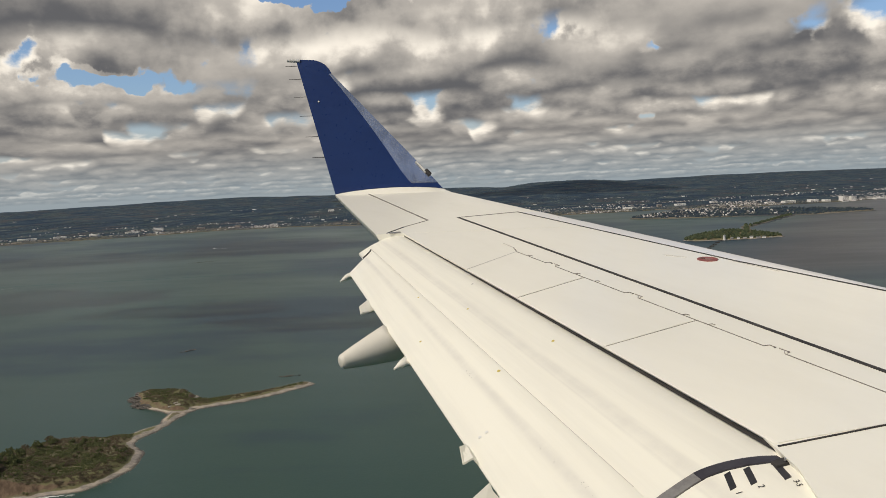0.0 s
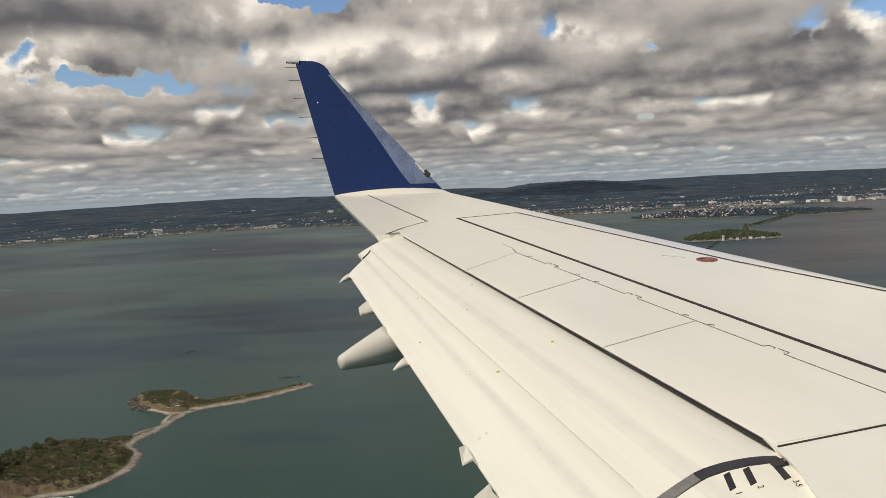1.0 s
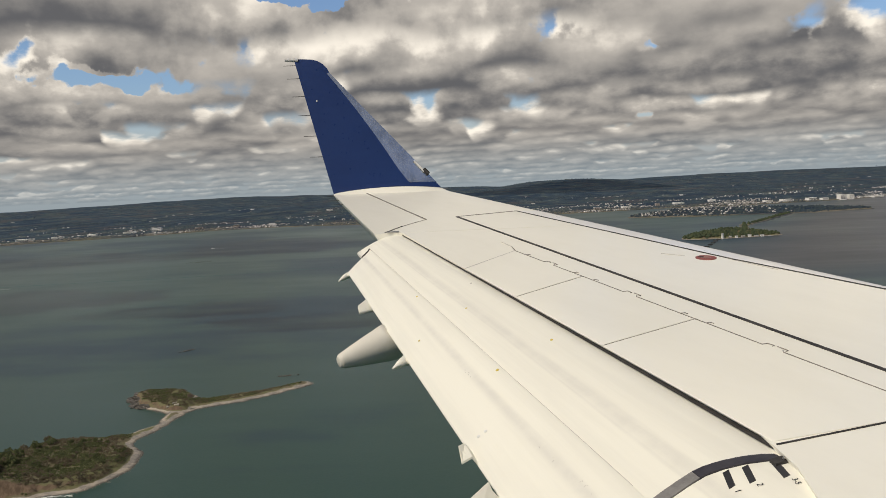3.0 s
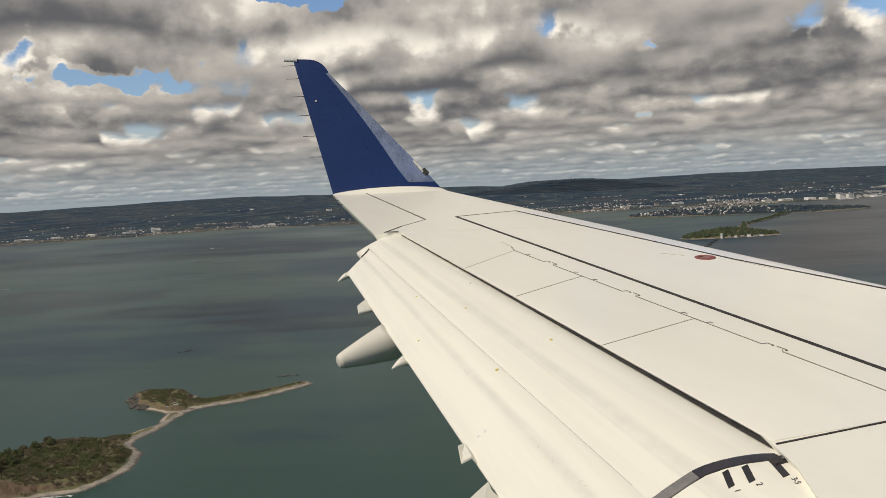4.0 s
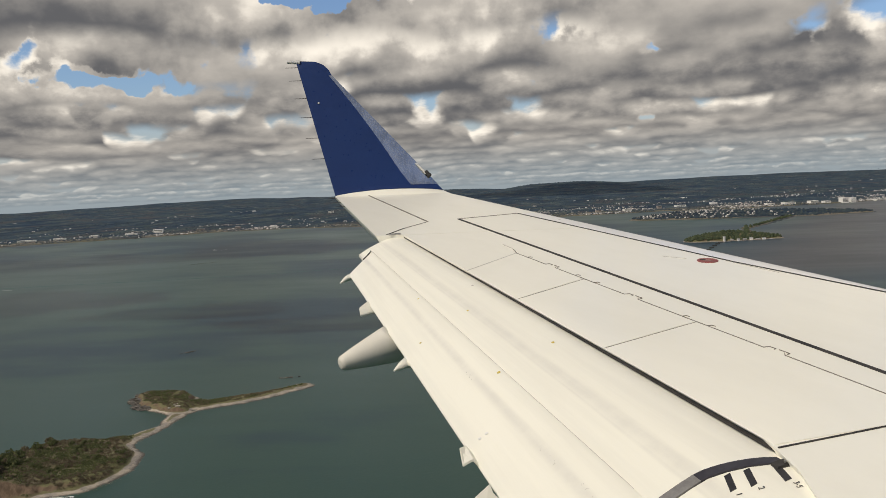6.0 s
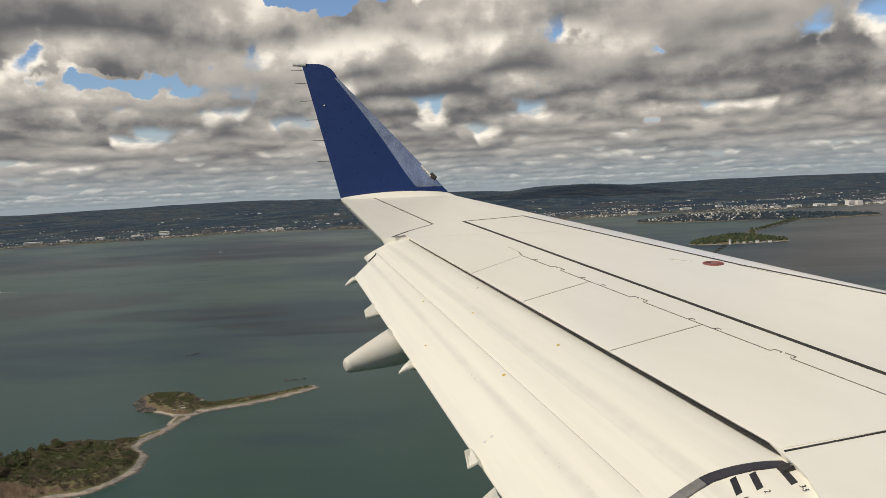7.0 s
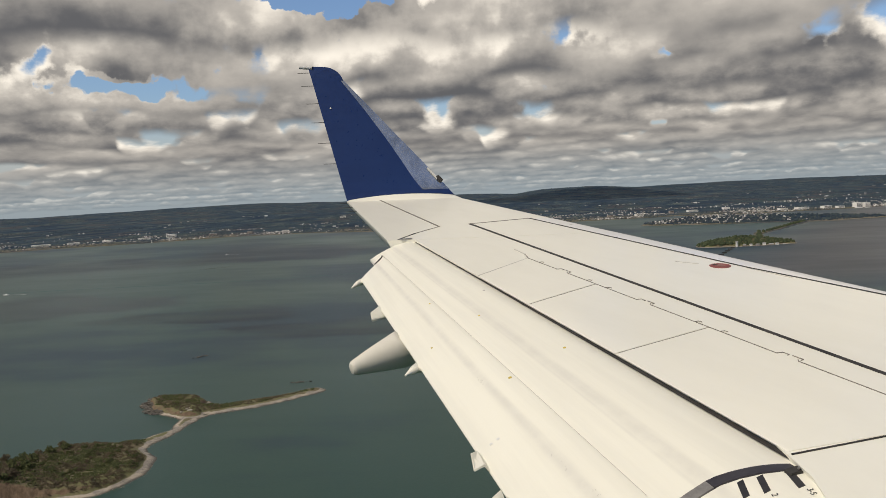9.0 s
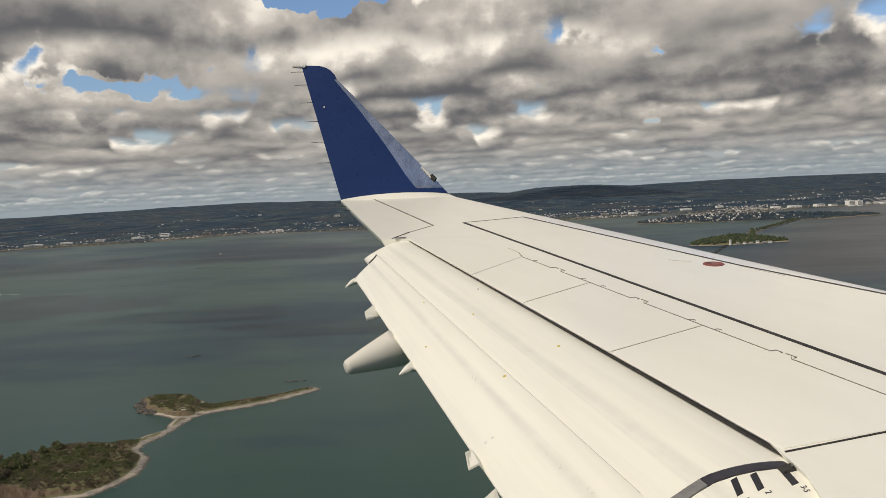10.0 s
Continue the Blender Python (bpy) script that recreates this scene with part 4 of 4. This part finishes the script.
def tree_proto(seed, tall, wide, material, label):
    rng = random.Random(seed)
    ob = thing("tree", (0, 0, -500), label, "tree", "trees on the near island")
    part("trunk", tube([(0, 0, -0.3), (0.04 * tall, 0, tall * 0.3), (0.02, 0.05 * tall, tall * 0.7)], [0.07 * tall * 0.5, 0.05 * tall * 0.5, 0.02 * tall], 6), BARK, ob)
    v, f = clump(rng, 70, 0.16 * wide + 0.12, wide, tall)
    me = bpy.data.meshes.new("crown")
    me.from_pydata(v, [], f)
    me.materials.append(material)
    c = new("crown", me)
    c.parent = ob
    return ob


GREEN_TREE, BROWN_TREE = "small green tree in fresh spring leaf", "leafless brown scrub tree with bare twigs"
protos = [tree_proto(1, 2.3, 1.25, LEAF_DARK, GREEN_TREE), tree_proto(2, 1.8, 1.4, LEAF_DARK, GREEN_TREE), tree_proto(3, 2.7, 1.1, LEAF_DARK, GREEN_TREE),
          tree_proto(4, 1.7, 1.3, LEAF_BROWN, BROWN_TREE), tree_proto(5, 2.0, 1.2, LEAF_BROWN, BROWN_TREE)]
rng = random.Random(11)
placed = 0
tries = 0
while placed < 270 and tries < 9000:
    tries += 1
    x, y = rng.uniform(-147, -88), rng.uniform(192, 240)
    d = island_depth(x, y)
    z = island_height(x, y)
    slope = abs(island_height(x, y - 0.8) - island_height(x, y + 0.8))
    dense = 0.9 if (y - 190 < 24 and x < -112) else 0.16
    if d < 4.5 or z < 1.3 or slope > 1.0 or rng.random() > dense:
        continue
    brown = relief(x, y, 14, 2) + rng.uniform(-0.25, 0.25) > 0.05
    src = protos[3 + rng.randrange(2)] if brown else protos[rng.randrange(3)]
    s = rng.uniform(0.5, 0.95) * (0.6 if x > -112 else 1)
    ob = src if src.location.z < -100 else copy_thing(src, Matrix.Identity(4))
    ob.matrix_basis = Matrix.LocRotScale((x, y, z), Euler((0, 0, rng.uniform(0, 6.28))), (s, s, s * rng.uniform(0.8, 1.15)))
    placed += 1
for src in protos:
    if src.location.z < -100:
        src.location = (-110, 215, island_height(-110, 215))

# undergrowth
def scatter(count, seed, area, accept, tuft, height):
    rng = random.Random(seed)
    verts, faces = [], []
    made = tries = 0
    while made < count and tries < count * 30:
        tries += 1
        x, y = rng.uniform(area[0], area[1]), rng.uniform(area[2], area[3])
        if not accept(x, y, rng):
            continue
        made += 1
        v, f = tuft(rng)
        o = Vector((x, y, height(x, y) - 0.03))
        b = len(verts)
        verts += [Vector(p) + o for p in v]
        faces += [tuple(i + b for i in q) for q in f]
    return verts, faces


def on_turf(x, y, rng):
    return island_depth(x, y) > 3.2 and island_height(x, y) > 0.75 and abs(island_height(x, y - 0.8) - island_height(x, y + 0.8)) < 1.3


v, f = scatter(2600, 21, (-148, -50, 190, 312), lambda x, y, r: on_turf(x, y, r) and relief(x, y, 10, 2) > -0.15, lambda r: clump(r, 9, 0.17, 0.55, 0.34), island_height)
raw("undergrowth", v, f, LEAF_DARK, "low green and olive scrub on the island", "scrub", "stuff")
v, f = scatter(2400, 22, (-148, -50, 190, 312), lambda x, y, r: on_turf(x, y, r) and relief(x, y, 10, 2) < 0.15, lambda r: clump(r, 9, 0.17, 0.55, 0.30), island_height)
raw("undergrowth", v, f, LEAF_BROWN, "low brown leafless scrub on the island", "scrub", "stuff")


def boulder(rng, size):
    c = [Vector((sx, sy, sz)) for sx in (-1, 1) for sy in (-1, 1) for sz in (-0.6, 0.7)]
    v = [Vector((p.x * size * rng.uniform(0.5, 1.2), p.y * size * rng.uniform(0.5, 1.2), p.z * size * rng.uniform(0.4, 1.0))) for p in c]
    return v, [(0, 1, 3, 2), (4, 6, 7, 5), (0, 4, 5, 1), (2, 3, 7, 6), (1, 5, 7, 3), (0, 2, 6, 4)]


v, f = scatter(420, 31, (-114, -84, 280, 306), lambda x, y, r: -1.0 < island_depth(x, y) < 2.0 and x < -93, lambda r: boulder(r, r.uniform(0.25, 0.8)), lambda x, y: max(island_height(x, y), -0.1))
raw("shore_rocks", v, f, ROCK, "dark boulders round the rocky head", "rocks", "stuff")
v, f = scatter(1500, 32, (-156, -44, 180, 320), lambda x, y, r: -0.5 < island_depth(x, y) < 1.6, lambda r: boulder(r, r.uniform(0.05, 0.14)), lambda x, y: max(island_height(x, y), 0.0))
raw("shore_stones", v, f, PALE_ROCK, "pale stones along the tide line", "stones", "stuff")


def reef(name, centre, length, turn, seed):
    rng = random.Random(seed)
    verts, faces = [], []
    for _ in range(46):
        q = rng.gauss(0, 0.33) * length
        w = rng.gauss(0, 0.10) * length
        v, f = boulder(rng, rng.uniform(0.12, 0.45))
        o = Vector((centre[0] + q * math.cos(turn) - w * math.sin(turn), centre[1] + q * math.sin(turn) + w * math.cos(turn), 0.05))
        b = len(verts)
        verts += [p + o for p in v]
        faces += [tuple(i + b for i in k) for k in f]
    return raw(name, verts, faces, ROCK, "dark wave-washed ledge of rocks in the water", "rocks", "stuff")


reef("rock_ledge", (-62, 320), 4.2, 0.25, 3)
reef("rock_ledge", (-118, 382), 4.0, 0.9, 4)
reef("rock_ledge", (-252, 877), 20.0, 0.6, 5)

# white surf at the foot of the bluff
def surf():
    rng = random.Random(8)
    verts, faces = [], []
    for _ in range(520):
        x = rng.uniform(-140, -92)
        y = 200.0
        while island_height(x, y) > 0.03 and y > 180:
            y -= 0.25
        y -= rng.uniform(-0.1, 0.7)
        if rng.random() > 0.25 + 0.75 * ramp(-122, -112, x) * (1 - ramp(-102, -96, x)):
            continue
        w, h = rng.uniform(0.3, 1.4), rng.uniform(0.06, 0.22)
        b = len(verts)
        for k in range(7):
            a = k * 2 * math.pi / 7
            verts.append((x + w * math.cos(a) * rng.uniform(0.7, 1), y + h * math.sin(a) * rng.uniform(0.6, 1), 0.02 + 0.0004 * (b % 90)))
        verts.append((x, y, 0.09))
        faces += [(b + k, b + (k + 1) % 7, b + 7) for k in range(7)]
    return verts, faces


v, f = surf()
raw("surf", v, f, FOAM, "white surf breaking at the foot of the bluff", "surf", "stuff")
# bleached wreckage on the neck
for i, (x, y, turn) in enumerate(((-92.5, 275.5, 0.4), (-91.0, 276.6, 0.9), (-89.8, 275.0, 0.2))):
    ob = tagged(part("driftwood_pile", slab(lambda u, w: Vector((u * 0.8, w * 0.3, 0.35 - 0.3 * abs(w))), [-1, -0.4, 0.3, 1], [-1, 0, 1], 0.3), PALE_ROCK), "bleached pale debris heap on the shingle", "debris", "debris on the neck")
    ob.matrix_basis = Matrix.LocRotScale((x, y, island_height(x, y)), Euler((0, 0, turn)), None)


# ------------------------------------------------------------ the mainland
SHORE = [(-4000, 1150), (-1200, 1200), (-800, 1310), (-690, 1420), (-540, 1490), (-420, 1585), (-280, 1590), (-160, 1540), (90, 1545), (250, 1570), (400, 1600), (560, 1570), (700, 1580), (920, 1680), (1300, 1750), (4000, 1700)]


def shore_y(x):
    for (ax, ay), (bx, by) in zip(SHORE, SHORE[1:]):
        if x <= bx:
            q = (x - ax) / (bx - ax)
            return ay + (by - ay) * q + 14 * relief(x, 0, 90, 4)
    return SHORE[-1][1]


def land_height(x, y):
    d = y - shore_y(x)
    z = -0.8 + 2.6 * ramp(-6, 14, d) + 3.0 * ramp(20, 500, d)
    far = min(max((d - 400) / 2900, 0.0), 1.15) ** 1.25
    z += far * (24 + 10 * relief(x, y, 900, 3))
    z += (1.6 + 3.5 * far) * ramp(60, 500, d) * relief(x * 0.6, y, 260, 4)
    # the long wooded hill
    for hx, hy, w, l, t in ((450, 3700, 240, 380, 24), (660, 3650, 280, 380, 17), (900, 3700, 300, 380, 8)):
        z += t * math.exp(-((x - hx) / w) ** 2 - ((y - hy) / l) ** 2)
    # the ground climbs further inland behind the bay
    side = ramp(0.08, 0.50, x / max(y, 1))
    z += 42 * side * ramp(1900, 3500, d)
    r = math.hypot(x, y)
    return min(z, 71 + (-0.0055 + 0.0100 * side) * r if r > 1500 else 60)


LAND_X, LAND_Y = 241, 181
xs = steps(-3300, 3300, LAND_X)
verts, faces = [], []
for x in xs:
    y0 = shore_y(x) - 8
    y1 = math.sqrt(max(4900 ** 2 - x * x, 0))
    for j in range(LAND_Y):
        q = j / (LAND_Y - 1)
        y = y0 + (y1 - y0) * q ** 2.0
        verts.append((x, y, land_height(x, y)))
for i in range(LAND_X - 1):
    for j in range(LAND_Y - 1):
        faces.append((i * LAND_Y + j, (i + 1) * LAND_Y + j, (i + 1) * LAND_Y + j + 1, i * LAND_Y + j + 1))
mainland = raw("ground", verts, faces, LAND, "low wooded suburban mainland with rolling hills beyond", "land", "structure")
for p in mainland.data.polygons:
    p.use_smooth = True


def far_tuft(rng):
    s, t = rng.uniform(0.8, 2.2), rng.uniform(0.5, 1.2)
    v = [Vector((s * math.cos(k * 1.2566 + rng.uniform(-0.3, 0.3)) * rng.uniform(0.7, 1.2), s * math.sin(k * 1.2566) * rng.uniform(0.7, 1.2), rng.uniform(-0.2, 0.5) * t)) for k in range(5)]
    v += [Vector((s * 0.5 * math.cos(k * 1.2566 + 0.6), s * 0.5 * math.sin(k * 1.2566 + 0.6), t * rng.uniform(0.7, 1.15))) for k in range(5)]
    v.append(Vector((0, 0, t * 1.15)))
    f = []
    for k in range(5):
        j = (k + 1) % 5
        f += [(k, j, 5 + k), (j, 5 + j, 5 + k), (5 + k, 5 + j, 10)]
    return v, f


def far_area(rng, depth):
    """A place on the mainland, thicker near the shore."""
    y_off = depth * rng.random() ** 1.8
    y = 1500 + y_off
    x = rng.uniform(-0.62, 0.68) * y
    return x, shore_y(x) + 6 + y_off


def far_scatter(count, seed, depth, make, accept):
    rng = random.Random(seed)
    verts, faces = [], []
    for _ in range(count):
        x, y = far_area(rng, depth)
        if not accept(x, y, rng):
            continue
        v, f = make(rng)
        grow = 1.0 + (y - 1500) / 2600
        o = Vector((x, y, land_height(x, y) - 0.2))
        b = len(verts)
        verts += [p * grow + o for p in v]
        faces += [tuple(i + b for i in q) for q in f]
    return verts, faces


v, f = far_scatter(16000, 41, 1000, far_tuft, lambda x, y, r: relief(x, y, 120, 3) > -0.45)
v2, f2 = far_scatter(20000, 44, 2700, far_tuft, lambda x, y, r: y - shore_y(x) > 700 and relief(x * 0.35, y, 110, 3) > 0.0)
f += [tuple(i + len(v) for i in q) for q in f2]
v += v2
raw("hazed_far_woods", v, f, HAZED_LEAF, "dark woods and street trees across the mainland", "woods", "stuff")


def cottage(rng):
    w, l, h, a = rng.uniform(0.9, 1.6), rng.uniform(1.1, 2.4), rng.uniform(1.1, 1.9), rng.uniform(0, 3.14)
    v = [Vector((sx * w, sy * l, z)) for z in (-0.5, h) for sx, sy in ((-1, -1), (1, -1), (1, 1), (-1, 1))]
    v += [Vector((0, -l, h + 0.7 * w)), Vector((0, l, h + 0.7 * w))]
    c, s = math.cos(a), math.sin(a)
    v = [Vector((p.x * c - p.y * s, p.x * s + p.y * c, p.z)) for p in v]
    return v, [(0, 1, 5, 4), (1, 2, 6, 5), (2, 3, 7, 6), (3, 0, 4, 7), (4, 5, 8), (6, 7, 9), (5, 6, 9, 8), (7, 4, 8, 9)]


def small_cottage(rng):
    v_, f_ = cottage(rng)
    return [p * 0.62 for p in v_], f_


v, f = far_scatter(9000, 43, 420, small_cottage, lambda x, y, r: relief(x * 0.6, y * 1.0, 80, 2) > 0.24 or r.random() < 0.03)
raw("far_houses", v, f, HOUSE, "hundreds of small pale houses near the far shore", "houses", "stuff")


def warehouse(rng):
    v_, f_ = cottage(rng)
    k, m = rng.uniform(0.7, 1.7), rng.uniform(0.4, 0.8)
    return [Vector((p.x * k, p.y * k, p.z * m)) for p in v_], f_


v, f = far_scatter(1300, 47, 1500, warehouse, lambda x, y, r: relief(x * 0.5, y * 0.7, 150, 2) > 0.34 or r.random() < 0.02)
raw("far_buildings", v, f, HOUSE, "scattered pale roofs and sheds across the mainland", "buildings", "stuff")


def block(place, size, turn, wall, label, storeys=3):
    """A large flat-roofed building with bands of windows."""
    w, l, h = size
    ob = thing("building", place, label, "building", "large buildings on the far shore")
    ob.rotation_euler = (0, 0, turn)
    part("wall", slab(lambda u, v: Vector((u * w, v * l, h)), [-0.5, 0.5], [-0.5, 0.5], h + 2.0), wall, ob)
    part("roof", slab(lambda u, v: Vector((u * (w + 0.4), v * (l + 0.4), h + 0.35)), [-0.5, 0.5], [-0.5, 0.5], 0.34), ROOF_GREY if wall == WALL_BRICK else WALL_WHITE, ob)
    for k in range(storeys):
        z = h * (k + 0.72) / storeys
        part("window_band", slab(lambda u, v: Vector((u * w * 0.9, -l * 0.5 - 0.06 + 0.05 * v, z)), [-0.5, 0.5], [0, 1], h / storeys * 0.4), WINDOW, ob)
    return ob


BLOCKS = [(-548, 1640, 34, 12, 9, 0.1, 0), (-586, 1600, 44, 10, 4, 0.1, 0), (-852, 1420, 12, 12, 10, 0.2, 0), (-640, 1560, 30, 12, 5, 0.0, 0), (-470, 1650, 28, 10, 5, 0.2, 1),
          (-395, 1640, 20, 10, 8, 0.0, 1), (-330, 1660, 24, 8, 5, 0.1, 0), (-735, 1500, 60, 12, 4, 0.3, 0), (-690, 1530, 40, 10, 4, 0.2, 0), (300, 1640, 20, 10, 7, 0, 1), (360, 1660, 30, 12, 5, 0.1, 0),
          (430, 1690, 16, 10, 8, 0.0, 1), (655, 1612, 44, 14, 6, 0.1, 0), (700, 1610, 30, 14, 7, 0.1, 0), (724, 1606, 24, 12, 5, 0.1, 0), (757, 1606, 24, 14, 14, 0.1, 0), (774, 1610, 20, 14, 13, 0.1, 0), (840, 1640, 40, 14, 5, 0.2, 0), (622, 1620, 30, 12, 5, 0.1, 0), (480, 1720, 40, 12, 5, 0.1, 0), (-300, 2300, 30, 14, 8, 0.1, 0), (560, 1760, 26, 12, 6, 0.0, 0)]
for x, y, w, l, h, turn, brick in BLOCKS:
    w, h = w * 0.5, h * 0.62
    block((x, y, land_height(x, y)), (w, l, h), turn, WALL_BRICK if brick else WALL_WHITE, "brown brick apartment block above the far shore" if brick else "long white flat-roofed building near the far shore", 2 if h < 7 else 4)


# ------------------------------------------------------------ peninsula, wooded island with a tower, causeway, headland
def wood_tuft(rng):
    v_, f_ = far_tuft(rng)
    return [Vector((p.x * 1.1, p.y * 1.1, p.z * 2.0)) for p in v_], f_


def wooded(name, chain, tall, seed, label, grid, trees, houses=0, dome=0.25):
    depth = capsules(chain)
    xs_ = [p[0] for seg in chain for p in seg]
    ys_ = [p[1] for seg in chain for p in seg]
    rs_ = max(p[2] for seg in chain for p in seg) + 4

    def height(x, y):
        d = depth(x, y) + 3 * relief(x, y, 30, 3)
        return -0.6 + 1.6 * ramp(-3, 4, d) + min(tall, dome * max(d - 3, 0)) + (0.8 * relief(x, y, 25, 3) if d > 4 else 0)
    v_, f_ = height_field(min(xs_) - rs_, max(xs_) + rs_, grid, min(ys_) - rs_, max(ys_) + rs_, grid, height)
    ob = raw("ground", v_, f_, ISLAND if name == "wooded_island" else LAND, label, "island", "structure")
    for p in ob.data.polygons:
        p.use_smooth = True
    area = (min(xs_) - rs_, max(xs_) + rs_, min(ys_) - rs_, max(ys_) + rs_)
    v_, f_ = scatter(trees, seed, area, lambda x, y, r: depth(x, y) > 3.5, lambda r: wood_tuft(r), height)
    raw("woods", v_, f_, WOOD_LEAF if not houses else HAZED_LEAF, "dense trees in spring leaf", "woods", "stuff")
    if houses:
        v_, f_ = scatter(houses, seed + 1, area, lambda x, y, r: depth(x, y) > 5 and r.random() < 1.0 - ramp(420, 535, x), lambda r: small_cottage(r), lambda x, y: height(x, y) + 0.9)
        raw("houses", v_, f_, HOUSE, "closely set pale houses among trees", "houses", "stuff")
    return height


wooded("peninsula", [((321, 1328, 28), (420, 1328, 72)), ((420, 1328, 72), (534, 1268, 43)), ((534, 1268, 43), (628, 1266, 15))], 8.0, 51, "low peninsula covered with houses and trees", 90, 2400, 420, 0.19)
tower_hill = wooded("wooded_island", [((259, 868, 16), (303, 879, 28)), ((303, 879, 28), (339, 868, 9))], 6.5, 53, "small wooded island with a shingle beach", 60, 900, 0, 0.3)
wooded("causeway", [((324, 905, 6), (370, 1040, 5)), ((370, 1030, 5), (502, 1228, 6))], 0.8, 55, "narrow causeway lined with low trees", 110, 420, 0, 0.2)
wooded("headland", [((135, 566, 12), (160, 572, 16))], 2.2, 57, "dark wooded islet", 50, 200, 0, 0.4)

tower = thing("water_tower", (281, 851, tower_hill(281, 851)), "white cylindrical tower on the wooded island", "tower")
part("shaft", tube([(0, 0, -1), (0, 0, 4.5), (0, 0, 4.6)], [1.3, 1.3, 1.4], 14), WALL_WHITE, tower)
part("cap", tube([(0, 0, 4.6), (0, 0, 4.9), (0, 0, 5.1)], [1.45, 1.3, 0.4], 14), ROOF_GREY, tower)
rng = random.Random(77)
for i in range(7):
    x = 289 + i * 6.8
    y = 852 + 0.12 * (x - 289) + rng.uniform(-1, 1)
    ob = thing("boathouse", (x, y, tower_hill(x, y)), "pale low building along the island's beach", "building", "buildings along the beach")
    w, h = rng.uniform(2.0, 4.4), rng.uniform(0.8, 1.5)
    part("wall", slab(lambda u, v: Vector((u * w, v * 2.0, h)), [-0.5, 0.5], [-0.5, 0.5], h + 1), WALL_WHITE if i % 2 else WALL_BRICK, ob)
    part("roof", slab(lambda u, v: Vector((u * (w + 0.3), v * 2.4, h + 0.05 + 0.7 * (1 - abs(2 * v)))), [-0.5, 0.5], [-0.5, 0, 0.5], 0.1), ROOF_GREY, ob)

# old piles of a broken bridge between the islets
pile_line = [(274 - 104 * q, 842 - 222 * q) for q in steps(0, 1, 13)]
for x, y in pile_line:
    ob = thing("bridge_pier", (x, y, 0), "dark stone pier of a broken bridge", "pier", "piers in a row")
    part("shaft", slab(lambda u, v: Vector((u * 4.2, v * 1.6, 0.75)), [-0.5, 0.5], [-0.5, 0.5], 1.6), DARK_STONE, ob)
    part("cap", slab(lambda u, v: Vector((u * 4.6, v * 1.9, 0.95)), [-0.5, 0.5], [-0.5, 0.5], 0.19), DARK_STONE, ob)


# ------------------------------------------------------------ boats
def boat(x, y, length, turn, label):
    ob = thing("motorboat", (x, y, 0.0), label, "boat", "boats on the harbour")
    ob.rotation_euler = (0, 0, turn)

    def at(u, v):
        w = 0.17 * length * (1 - max(0, u) ** 2.2)
        return Vector((u * length * 0.5, v * w, 0.10 * length + 0.03 * length * max(u, 0)))
    part("hull", slab(at, steps(-1, 1, 8), [-1, -0.5, 0, 0.5, 1], 0.13 * length), HULL, ob)
    part("cabin", slab(lambda u, v: Vector((u * length * 0.16 - 0.05 * length, v * 0.09 * length, 0.21 * length)), [-1, -0.6, 0.6, 1], [-1, 1], 0.12 * length), HULL, ob)
    part("windscreen", slab(lambda u, v: Vector((0.125 * length + 0.01 * u, v * 0.08 * length, 0.185 * length)), [-1, 1], [-1, 1], 0.05 * length), WINDOW, ob)
    # the wake lies on the water behind it
    w = tagged(part("wake", slab(lambda u, v: Vector((-length * (0.5 + 3.0 * u), v * length * (0.03 + 0.12 * u) * (1 + 0.2 * math.sin(40 * u)), 0.03)), steps(0, 1, 20), [-1, -0.4, 0.4, 1], 0.02), FOAM), "thin white wake", "wake", kind="stuff")
    w.matrix_basis = Matrix.LocRotScale((x, y, 0), Euler((0, 0, turn)), None)
    return ob


def long_wake():
    """The old, spread track of a ship across the harbour."""
    return slab(lambda u, v: Vector((-420 + 400 * u, 700 + 55 * u + 5 * math.sin(9 * u) + v * (1.6 + 0.9 * math.sin(57 * u) * math.sin(23 * u)), 0.012)), steps(0, 1, 160), [-1, 0, 1], 0.01)


tagged(part("ship_track", long_wake(), surface("stirred_water", (0.055, 0.125, 0.115), (0.028, 0.088, 0.080), 0.05, rough=0.5, detail=7, stretch=((0.3, 3.0, 1.0), 0.0))), "faint pale track of a passed ship on the water", "wake", kind="stuff")
boat(-374, 697, 5.0, 3.1, "small white motorboat under way with a wake")
boat(-292, 1080, 4.5, 3.0, "small white motorboat under way with a wake")
